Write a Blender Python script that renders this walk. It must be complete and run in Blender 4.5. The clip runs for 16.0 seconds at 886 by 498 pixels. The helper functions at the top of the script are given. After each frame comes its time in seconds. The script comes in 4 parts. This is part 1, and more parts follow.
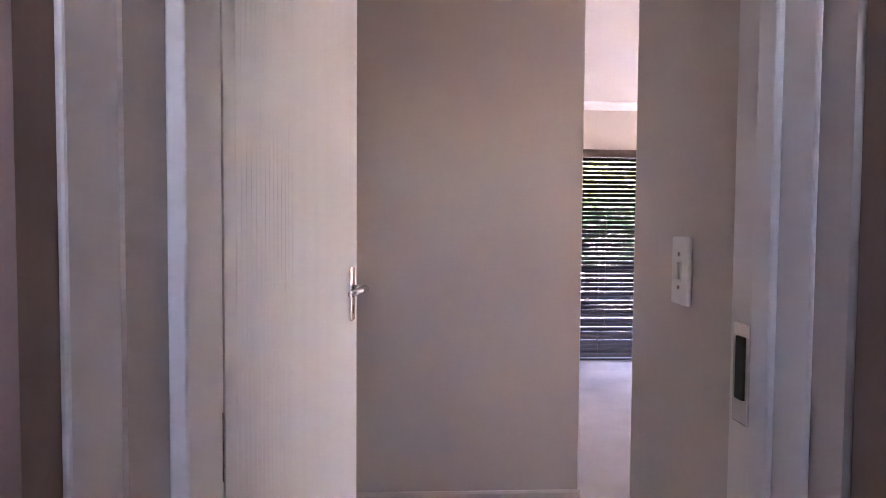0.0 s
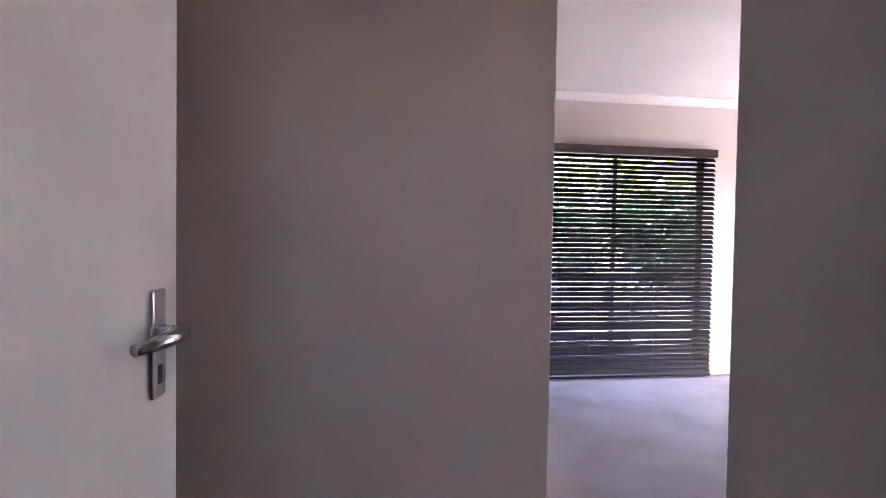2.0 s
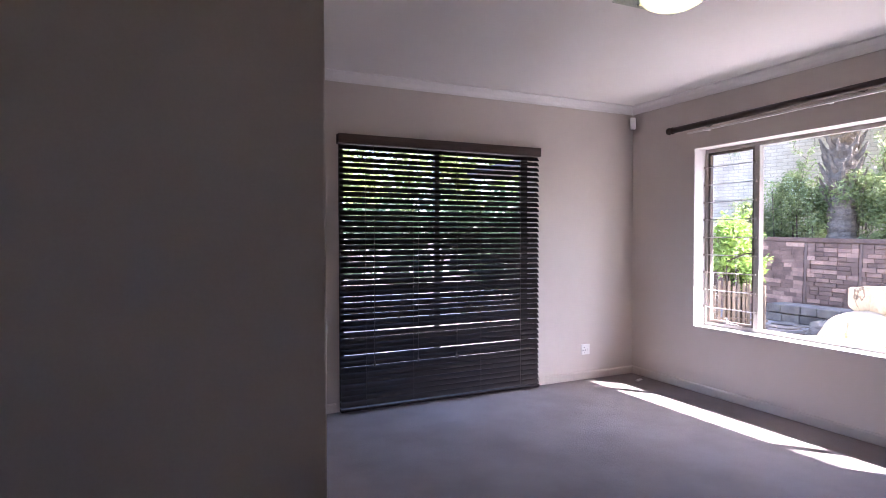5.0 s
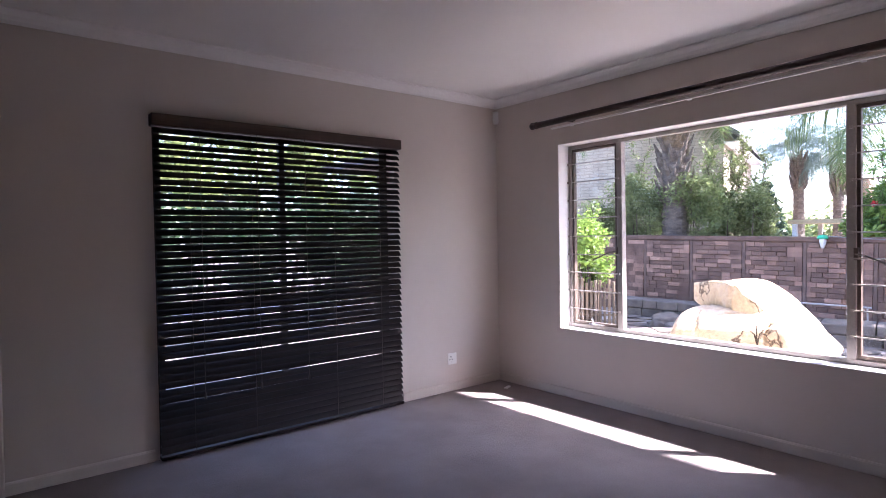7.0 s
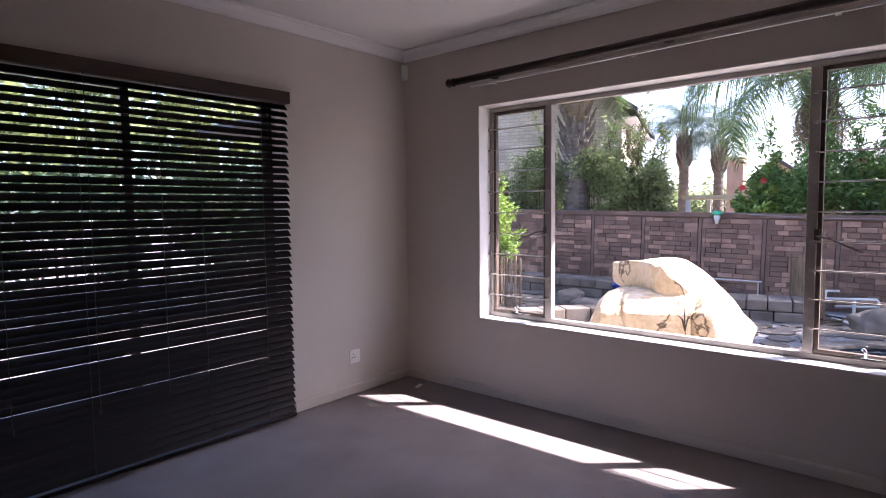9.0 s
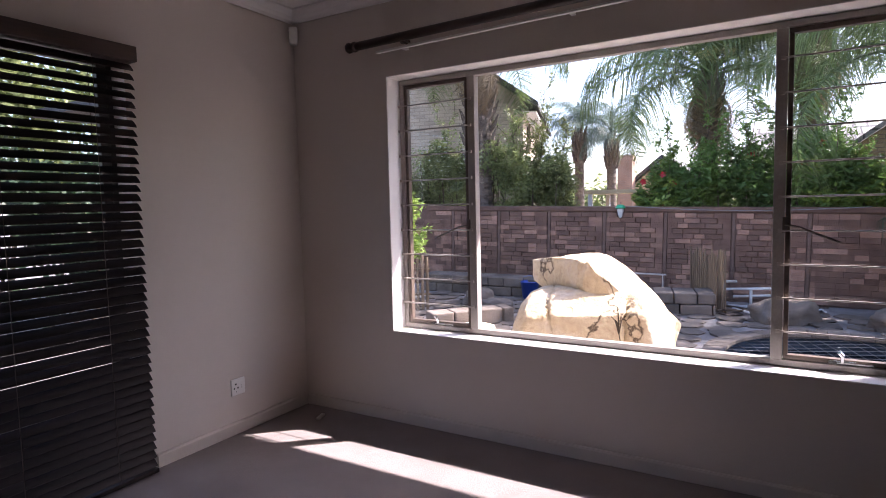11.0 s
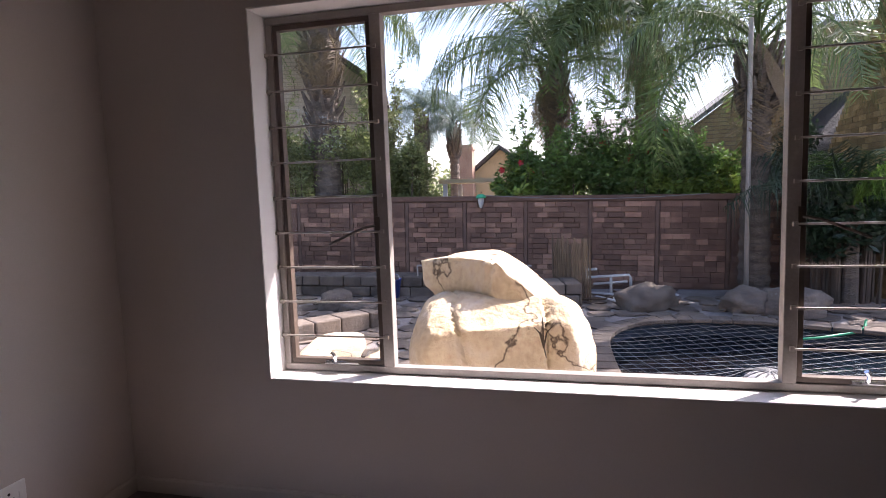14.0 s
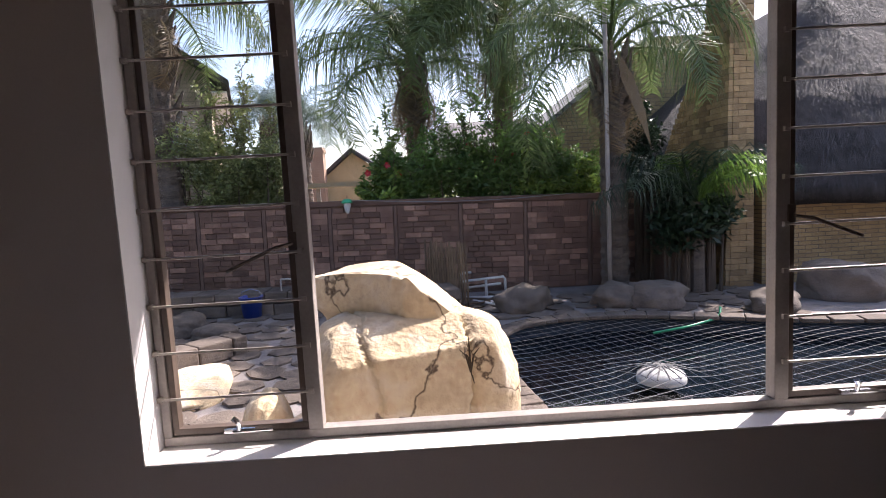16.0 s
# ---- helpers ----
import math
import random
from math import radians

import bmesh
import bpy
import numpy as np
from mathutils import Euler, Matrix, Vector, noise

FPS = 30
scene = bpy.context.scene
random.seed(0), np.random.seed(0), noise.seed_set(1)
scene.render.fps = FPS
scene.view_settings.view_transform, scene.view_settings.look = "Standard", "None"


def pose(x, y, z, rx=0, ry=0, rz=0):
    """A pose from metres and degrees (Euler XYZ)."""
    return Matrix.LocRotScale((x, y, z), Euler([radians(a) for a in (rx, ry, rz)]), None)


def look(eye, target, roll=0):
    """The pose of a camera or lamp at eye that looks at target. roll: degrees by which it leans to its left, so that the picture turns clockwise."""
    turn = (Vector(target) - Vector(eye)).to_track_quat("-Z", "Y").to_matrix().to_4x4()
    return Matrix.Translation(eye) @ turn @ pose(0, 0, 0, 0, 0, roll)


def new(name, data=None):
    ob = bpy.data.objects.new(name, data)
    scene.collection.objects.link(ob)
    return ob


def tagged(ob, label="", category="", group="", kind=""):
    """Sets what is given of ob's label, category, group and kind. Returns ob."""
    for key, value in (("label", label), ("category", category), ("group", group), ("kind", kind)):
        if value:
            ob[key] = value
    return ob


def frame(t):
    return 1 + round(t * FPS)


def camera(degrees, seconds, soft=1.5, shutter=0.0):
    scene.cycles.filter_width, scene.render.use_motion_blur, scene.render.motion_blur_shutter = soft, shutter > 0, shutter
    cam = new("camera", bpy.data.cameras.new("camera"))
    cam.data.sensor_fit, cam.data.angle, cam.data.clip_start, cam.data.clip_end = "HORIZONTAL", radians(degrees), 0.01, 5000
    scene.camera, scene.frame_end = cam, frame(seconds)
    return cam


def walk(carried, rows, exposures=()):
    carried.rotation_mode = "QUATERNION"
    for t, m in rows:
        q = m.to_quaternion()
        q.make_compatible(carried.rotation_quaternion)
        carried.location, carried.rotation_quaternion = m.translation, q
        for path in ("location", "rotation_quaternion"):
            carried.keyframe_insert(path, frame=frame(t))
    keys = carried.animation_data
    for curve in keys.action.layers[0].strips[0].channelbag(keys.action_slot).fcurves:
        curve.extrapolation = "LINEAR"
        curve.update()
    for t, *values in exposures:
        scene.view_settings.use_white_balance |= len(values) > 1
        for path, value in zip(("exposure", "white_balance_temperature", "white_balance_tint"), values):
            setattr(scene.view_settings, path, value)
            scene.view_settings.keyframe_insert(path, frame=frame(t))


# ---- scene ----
cam = camera(75.2, 16.0, soft=0.9)
EXPOSURES = [(0, 6.2, 6200, 34), (1.0, 5.85, 6000, 31), (1.5, 5.7, 5900, 30), (2.5, 4.95, 5750, 28), (3.5, 4.4, 5700, 26), (5, 3.85, 5700, 25), (8, 2.75, 5800, 27),
             (10.5, 2.15, 6100, 27), (12.5, 1.85, 6250, 26), (14.5, 1.5, 6350, 25), (16, 1.15, 6400, 23)]
PATH = [
    (0, (-4.62, -5.819, 1.369), (-4.531, -3.822, 1.29), 0.4),
    (0.5, (-4.628, -5.609, 1.365), (-4.503, -3.615, 1.291), 0.5),
    (1, (-4.615, -5.424, 1.344), (-4.447, -3.433, 1.273), 0.6),
    (1.5, (-4.578, -5.223, 1.349), (-4.347, -3.238, 1.287), 0.6),
    (2, (-4.536, -5.055, 1.339), (-4.227, -3.08, 1.279), 0.9),
    (2.5, (-4.507, -4.873, 1.331), (-4.106, -2.914, 1.284), 0.6),
    (3, (-4.463, -4.771, 1.342), (-3.97, -2.833, 1.292), 0.7),
    (3.5, (-4.396, -4.641, 1.333), (-3.808, -2.73, 1.294), 0.4),
    (4, (-4.348, -4.53, 1.34), (-3.683, -2.644, 1.302), 0.4),
    (4.5, (-4.256, -4.466, 1.332), (-3.518, -2.607, 1.299), 0.0),
    (5, (-4.142, -4.367, 1.363), (-3.289, -2.558, 1.32), -0.15),
    (7.5, (-3.745, -3.754, 1.365), (-2.407, -2.268, 1.302), -1.0),
    (8, (-3.624, -3.59, 1.403), (-2.22, -2.169, 1.305), -0.8),
    (10.5, (-3.018, -2.918, 1.356), (-1.352, -1.823, 1.202), -1.1),
    (11, (-2.879, -2.807, 1.347), (-1.16, -1.796, 1.195), -1.3),
    (11.5, (-2.751, -2.685, 1.354), (-0.984, -1.762, 1.195), -1.4),
    (12, (-2.638, -2.551, 1.354), (-0.83, -1.712, 1.181), -1.4),
    (12.5, (-2.551, -2.419, 1.362), (-0.696, -1.693, 1.185), -1.6),
    (13, (-2.429, -2.298, 1.355), (-0.545, -1.651, 1.171), -1.7),
    (13.5, (-2.285, -2.183, 1.362), (-0.375, -1.62, 1.17), -1.9),
    (14, (-2.175, -2.07, 1.358), (-0.243, -1.593, 1.158), -2.0),
    (14.5, (-2.09, -1.934, 1.366), (-0.129, -1.597, 1.165), -2.4),
    (15, (-1.983, -1.821, 1.365), (-0.002, -1.639, 1.16), -2.6),
    (15.5, (-1.828, -1.73, 1.366), (0.16, -1.658, 1.158), -2.8),
    (16, (-1.706, -1.65, 1.372), (0.282, -1.697, 1.162), -3.1),
]
walk(cam, [(t, look(eye, target, roll)) for t, eye, target, roll in PATH], exposures=EXPOSURES)

# ---- light ----
SUN_TRAVEL = Vector((-1.0, 1.15, -1.5)).normalized()
world = bpy.data.worlds.new("sky")
scene.world = world
world.use_nodes = True
wn, wl = world.node_tree.nodes, world.node_tree.links
sky = wn.new("ShaderNodeTexSky")
sky.sky_type = "NISHITA"
sky.sun_disc = False
sky.sun_elevation = math.asin(-SUN_TRAVEL.z)
sky.sun_rotation = math.atan2(-SUN_TRAVEL.x, -SUN_TRAVEL.y)
sky.dust_density = 2.0
wl.new(sky.outputs[0], wn["Background"].inputs[0])
wn["Background"].inputs[1].default_value = 0.15
sun_data = bpy.data.lights.new("sun", "SUN")
sun_data.energy, sun_data.angle, sun_data.color = 5.0, radians(0.5), (1.0, 0.94, 0.84)
sun = new("sun", sun_data)
sun.matrix_world = look((0, 0, 20), Vector((0, 0, 20)) + SUN_TRAVEL)

# ---- materials ----
def material(name, color, rough=0.7, metal=0.0, vary=0.12, scale=6.0, grain=60.0, bump=0.15, dist=0.004, color2=None, stretch=(1, 1, 1), island=0.0, spec=0.5, coat=0.0, skew=1.0):
    """Paint of one colour with blotches, fine grain and relief, sizes in metres; island: how much single pieces differ."""
    m = bpy.data.materials.new(name)
    m.use_nodes = True
    n, l = m.node_tree.nodes, m.node_tree.links
    p = n["Principled BSDF"]
    p.inputs["Roughness"].default_value, p.inputs["Metallic"].default_value = rough, metal
    p.inputs["Specular IOR Level"].default_value = spec
    p.inputs["Coat Weight"].default_value = coat
    geo = n.new("ShaderNodeNewGeometry")
    mp = n.new("ShaderNodeMapping")
    mp.inputs["Scale"].default_value = stretch
    l.new(geo.outputs["Position"], mp.inputs["Vector"])
    big, fine = n.new("ShaderNodeTexNoise"), n.new("ShaderNodeTexNoise")
    big.inputs["Scale"].default_value, fine.inputs["Scale"].default_value = scale, grain
    big.inputs["Detail"].default_value, fine.inputs["Detail"].default_value = 4, 3
    l.new(mp.outputs[0], big.inputs["Vector"])
    l.new(mp.outputs[0], fine.inputs["Vector"])
    ramp = n.new("ShaderNodeValToRGB")
    c2 = color2 or tuple(c * (1 - 2.2 * vary) for c in color)
    ramp.color_ramp.elements[0].position, ramp.color_ramp.elements[1].position = 0.32, 0.68
    ramp.color_ramp.elements[0].color, ramp.color_ramp.elements[1].color = (*c2, 1), (*color, 1)
    l.new(big.outputs["Fac"], ramp.inputs[0])
    mix = n.new("ShaderNodeMix")
    mix.data_type, mix.blend_type = "RGBA", "OVERLAY"
    mix.inputs["Factor"].default_value = min(1.0, vary * 2)
    l.new(ramp.outputs[0], mix.inputs["A"])
    l.new(fine.outputs["Fac"], mix.inputs["B"])
    out = mix.outputs["Result"]
    if island:
        info = n.new("ShaderNodeObjectInfo")
        add, fr, mr = n.new("ShaderNodeMath"), n.new("ShaderNodeMath"), n.new("ShaderNodeMapRange")
        fr.operation = "FRACT"
        l.new(info.outputs["Random"], add.inputs[0])
        l.new(geo.outputs["Random Per Island"], add.inputs[1])
        l.new(add.outputs[0], fr.inputs[0])
        pw = n.new("ShaderNodeMath")
        pw.operation = "POWER"
        pw.inputs[1].default_value = skew
        l.new(fr.outputs[0], pw.inputs[0])
        l.new(pw.outputs[0], mr.inputs["Value"])
        mr.inputs["To Min"].default_value, mr.inputs["To Max"].default_value = 1 - island, 1 + island
        hsv = n.new("ShaderNodeHueSaturation")
        l.new(mr.outputs[0], hsv.inputs["Value"])
        l.new(out, hsv.inputs["Color"])
        out = hsv.outputs[0]
    l.new(out, p.inputs["Base Color"])
    b = n.new("ShaderNodeBump")
    b.inputs["Strength"].default_value, b.inputs["Distance"].default_value = bump, dist
    l.new(fine.outputs["Fac"], b.inputs["Height"])
    l.new(b.outputs[0], p.inputs["Normal"])
    return m


def brick_material(name, c1, c2, joint, length=0.23, height=0.085, axis="YZ", offset=0.5):
    """Far brickwork or tiles, drawn at true size on an upright or sloping face."""
    m = material(name, c1, rough=0.9, vary=0.1)
    n, l = m.node_tree.nodes, m.node_tree.links
    geo, sep, com = n.new("ShaderNodeNewGeometry"), n.new("ShaderNodeSeparateXYZ"), n.new("ShaderNodeCombineXYZ")
    l.new(geo.outputs["Position"], sep.inputs[0])
    l.new(sep.outputs[axis[0]], com.inputs[0])
    l.new(sep.outputs[axis[1]], com.inputs[1])
    t = n.new("ShaderNodeTexBrick")
    t.offset = offset
    t.inputs["Scale"].default_value = 1
    t.inputs["Brick Width"].default_value, t.inputs["Row Height"].default_value = length, height
    t.inputs["Mortar Size"].default_value = height * 0.09
    t.inputs["Color1"].default_value, t.inputs["Color2"].default_value, t.inputs["Mortar"].default_value = (*c1, 1), (*c2, 1), (*joint, 1)
    l.new(com.outputs[0], t.inputs["Vector"])
    mix = n.new("ShaderNodeMix")
    mix.data_type, mix.blend_type = "RGBA", "OVERLAY"
    mix.inputs["Factor"].default_value = 0.35
    no = n.new("ShaderNodeTexNoise")
    no.inputs["Scale"].default_value = 2.5
    l.new(geo.outputs["Position"], no.inputs["Vector"])
    l.new(t.outputs["Color"], mix.inputs["A"])
    l.new(no.outputs["Fac"], mix.inputs["B"])
    p = n["Principled BSDF"]
    l.new(mix.outputs["Result"], p.inputs["Base Color"])
    b = n.new("ShaderNodeBump")
    b.invert = True
    b.inputs["Strength"].default_value, b.inputs["Distance"].default_value = 0.6, 0.012
    l.new(t.outputs["Fac"], b.inputs["Height"])
    l.new(b.outputs[0], p.inputs["Normal"])
    return m


def glass_material(name, gloss=0.05, tint=(0.97, 0.98, 0.98)):
    m = bpy.data.materials.new(name)
    m.use_nodes = True
    n, l = m.node_tree.nodes, m.node_tree.links
    tr, gl, mx = n.new("ShaderNodeBsdfTransparent"), n.new("ShaderNodeBsdfGlossy"), n.new("ShaderNodeMixShader")
    tr.inputs[0].default_value = (*tint, 1)
    gl.inputs["Roughness"].default_value = 0.02
    mx.inputs[0].default_value = gloss
    l.new(tr.outputs[0], mx.inputs[1])
    l.new(gl.outputs[0], mx.inputs[2])
    l.new(mx.outputs[0], n["Material Output"].inputs["Surface"])
    return m


def leaf_material(name, color, color2, through_light=0.35, rough=0.45):
    m = material(name, color, rough=rough, vary=0.2, scale=1.5, grain=25, bump=0.1, color2=color2, island=0.35)
    n, l = m.node_tree.nodes, m.node_tree.links
    p = n["Principled BSDF"]
    src = p.inputs["Base Color"].links[0].from_socket
    t, mx = n.new("ShaderNodeBsdfTranslucent"), n.new("ShaderNodeMixShader")
    mx.inputs[0].default_value = through_light
    l.new(src, t.inputs["Color"])
    l.new(p.outputs[0], mx.inputs[1])
    l.new(t.outputs[0], mx.inputs[2])
    l.new(mx.outputs[0], n["Material Output"].inputs["Surface"])
    return m


def glow_material(name, color, strength):
    m = material(name, color, rough=0.25, vary=0.05)
    p = m.node_tree.nodes["Principled BSDF"]
    p.inputs["Emission Color"].default_value, p.inputs["Emission Strength"].default_value = (*color, 1), strength
    return m


WALL = material("beige_paint", (0.61, 0.545, 0.495), rough=0.75, vary=0.025, scale=1.6, grain=140, bump=0.12, dist=0.002)
WHITE = material("white_paint", (0.80, 0.78, 0.77), rough=0.55, vary=0.02, scale=2, grain=160, bump=0.08, dist=0.001)
CEIL = material("ceiling_paint", (0.82, 0.80, 0.79), rough=0.85, vary=0.02, scale=1.2, grain=120, bump=0.08, dist=0.001)
DOOR = material("door_paint", (0.80, 0.79, 0.78), rough=0.35, vary=0.02, scale=3, grain=50, bump=0.12, dist=0.002, stretch=(4, 4, 0.25))
CARPET = material("carpet", (0.32, 0.275, 0.265), rough=0.95, vary=0.10, scale=2.2, grain=420, bump=0.8, dist=0.006, spec=0.1)
DARKWOOD = material("dark_wood", (0.022, 0.013, 0.011), rough=0.6, spec=0.3, vary=0.2, scale=5, grain=40, bump=0.15, stretch=(0.3, 6, 6))
# the slats' dark wood as it looks lit, put into a browner colour
LITWOOD = material("lit_dark_wood", (0.075, 0.042, 0.032), rough=0.45, vary=0.2, scale=5, grain=40, bump=0.15, stretch=(0.3, 6, 6))
RODWOOD = material("rod_wood", (0.05, 0.028, 0.022), rough=0.4, vary=0.2, scale=5, grain=40, bump=0.15, stretch=(6, 0.3, 6))
CORD = material("cord", (0.07, 0.05, 0.04), rough=0.9)
ALU = material("bronze_aluminium", (0.05, 0.042, 0.038), rough=0.4, metal=0.6, vary=0.05)
STEEL = material("window_steel_paint", (0.40, 0.36, 0.33), rough=0.45, vary=0.08, scale=8, grain=90, bump=0.15)
# darker copy of the window steel; the sashes' shadow is in its colour
STEELDARK = material("shaded_steel_paint", (0.13, 0.095, 0.075), rough=0.45, vary=0.12, scale=8, grain=90, bump=0.15)
ROD = material("bar_paint", (0.45, 0.40, 0.36), rough=0.4, vary=0.08, scale=10, grain=90)
CHROME = material("chrome", (0.75, 0.75, 0.76), rough=0.16, metal=1.0, vary=0.02, bump=0.02)
PLASTIC = material("white_plastic", (0.80, 0.79, 0.76), rough=0.35, vary=0.015, bump=0.02)
BLACK = material("black_slot", (0.02, 0.018, 0.016), rough=0.6)
GLASS = glass_material("pane_glass", 0.02)
GREENGLASS = glass_material("edge_glass", 0.25, (0.85, 0.93, 0.90))
BOWL = glow_material("lit_alabaster", (1.0, 0.90, 0.34), 0.16)
CRACK = material("crack_dirt", (0.07, 0.05, 0.03), rough=0.95)
GREYROCK = material("grey_stone", (0.19, 0.15, 0.12), rough=0.9, vary=0.2, scale=4, grain=40, bump=0.6, dist=0.015, island=0.25)
PAVE = material("paving", (0.27, 0.24, 0.225), rough=0.9, vary=0.2, scale=3, grain=45, bump=0.5, dist=0.01, color2=(0.16, 0.14, 0.13))
BRICK = material("wall_brick", (0.34, 0.20, 0.14), rough=0.92, vary=0.2, scale=5, grain=45, bump=0.6, dist=0.01, color2=(0.22, 0.125, 0.09), island=0.45, skew=3.0)
MORTAR = material("mortar", (0.19, 0.12, 0.09), rough=0.95, vary=0.15, grain=60, bump=0.5)
POOLWALL = material("pool_plaster", (0.05, 0.085, 0.14), rough=0.7, vary=0.2)
NET = material("net_cord", (0.25, 0.25, 0.245), rough=0.7)
PVC = material("white_pvc", (0.68, 0.67, 0.64), rough=0.4, vary=0.08)
BAMBOO = material("bamboo", (0.25, 0.17, 0.10), rough=0.7, vary=0.2, scale=8, island=0.3, stretch=(1, 1, 0.3))
TRUNK = material("palm_bark", (0.20, 0.155, 0.12), rough=0.95, vary=0.25, scale=6, grain=30, bump=0.9, dist=0.03, color2=(0.10, 0.078, 0.062), stretch=(1, 1, 2.5))
FROND = leaf_material("frond", (0.15, 0.205, 0.065), (0.08, 0.125, 0.045), 0.4)
FRONDGREY = leaf_material("blue_frond", (0.17, 0.22, 0.17), (0.11, 0.16, 0.12), 0.3)
FRONDDRY = leaf_material("dry_frond", (0.30, 0.22, 0.12), (0.19, 0.13, 0.07), 0.25)
FRONDFRESH = leaf_material("fresh_frond", (0.16, 0.27, 0.05), (0.09, 0.17, 0.03), 0.4)
LEAF = leaf_material("shrub_leaf", (0.17, 0.28, 0.07), (0.08, 0.15, 0.04), 0.5)
LEAFOLIVE = leaf_material("olive_leaf", (0.27, 0.31, 0.12), (0.15, 0.18, 0.07), 0.5)
LEAFBRIGHT = leaf_material("bright_leaf", (0.26, 0.36, 0.07), (0.14, 0.22, 0.04), 0.4)
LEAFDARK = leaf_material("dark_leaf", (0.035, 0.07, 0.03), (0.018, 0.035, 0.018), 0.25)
PETAL = leaf_material("red_petal", (0.55, 0.03, 0.02), (0.45, 0.02, 0.03), 0.3)
TWIG = material("twig", (0.12, 0.085, 0.06), rough=0.95, vary=0.2)
HOUSEBRICK = brick_material("pale_brick", (0.50, 0.41, 0.31), (0.43, 0.35, 0.265), (0.32, 0.26, 0.20), 0.24, 0.085)
HOUSEBRICKX = brick_material("pale_brick_side", (0.50, 0.41, 0.31), (0.43, 0.35, 0.265), (0.32, 0.26, 0.20), 0.24, 0.085, "XZ")
YELLOWBRICK = brick_material("yellow_brick", (0.42, 0.31, 0.16), (0.33, 0.235, 0.12), (0.20, 0.15, 0.10), 0.24, 0.085)
LAPABRICK = brick_material("ochre_brick", (0.40, 0.27, 0.13), (0.29, 0.19, 0.095), (0.15, 0.11, 0.075), 0.20, 0.062)
LAPABRICKX = brick_material("ochre_brick_side", (0.40, 0.27, 0.13), (0.29, 0.19, 0.095), (0.15, 0.11, 0.075), 0.20, 0.062, "XZ")
ROOFTILE = brick_material("roof_tile", (0.33, 0.31, 0.28), (0.26, 0.245, 0.225), (0.10, 0.095, 0.09), 0.3, 0.22)
ROOFDARK = material("dark_tile", (0.075, 0.07, 0.068), rough=0.8, vary=0.15)
THATCH = material("thatch", (0.10, 0.092, 0.09), rough=0.9, vary=0.3, scale=7, grain=55, bump=1.0, dist=0.05, color2=(0.04, 0.037, 0.037), stretch=(1, 2.2, 0.6))
# corridor wall with its deep shade put into a brown base colour
SHADEDWALL = material("shade_brown_paint", (0.28, 0.19, 0.15), rough=0.7, vary=0.04, scale=2, grain=120, bump=0.1, dist=0.002)
LAPASINGLE = material("chimney_brick", (0.42, 0.29, 0.15), rough=0.92, vary=0.2, scale=5, grain=45, bump=0.6, dist=0.01, color2=(0.30, 0.195, 0.10), island=0.35, skew=1.4)
LAPAMORTAR = material("chimney_mortar", (0.17, 0.12, 0.08), rough=0.95, vary=0.15, grain=60, bump=0.5)
GREENPLASTIC = material("green_plastic", (0.03, 0.42, 0.20), rough=0.4)
BLUEPLASTIC = material("blue_plastic", (0.02, 0.06, 0.35), rough=0.4)
CREAM = material("cream_plaster", (0.62, 0.47, 0.27), rough=0.85, vary=0.06)

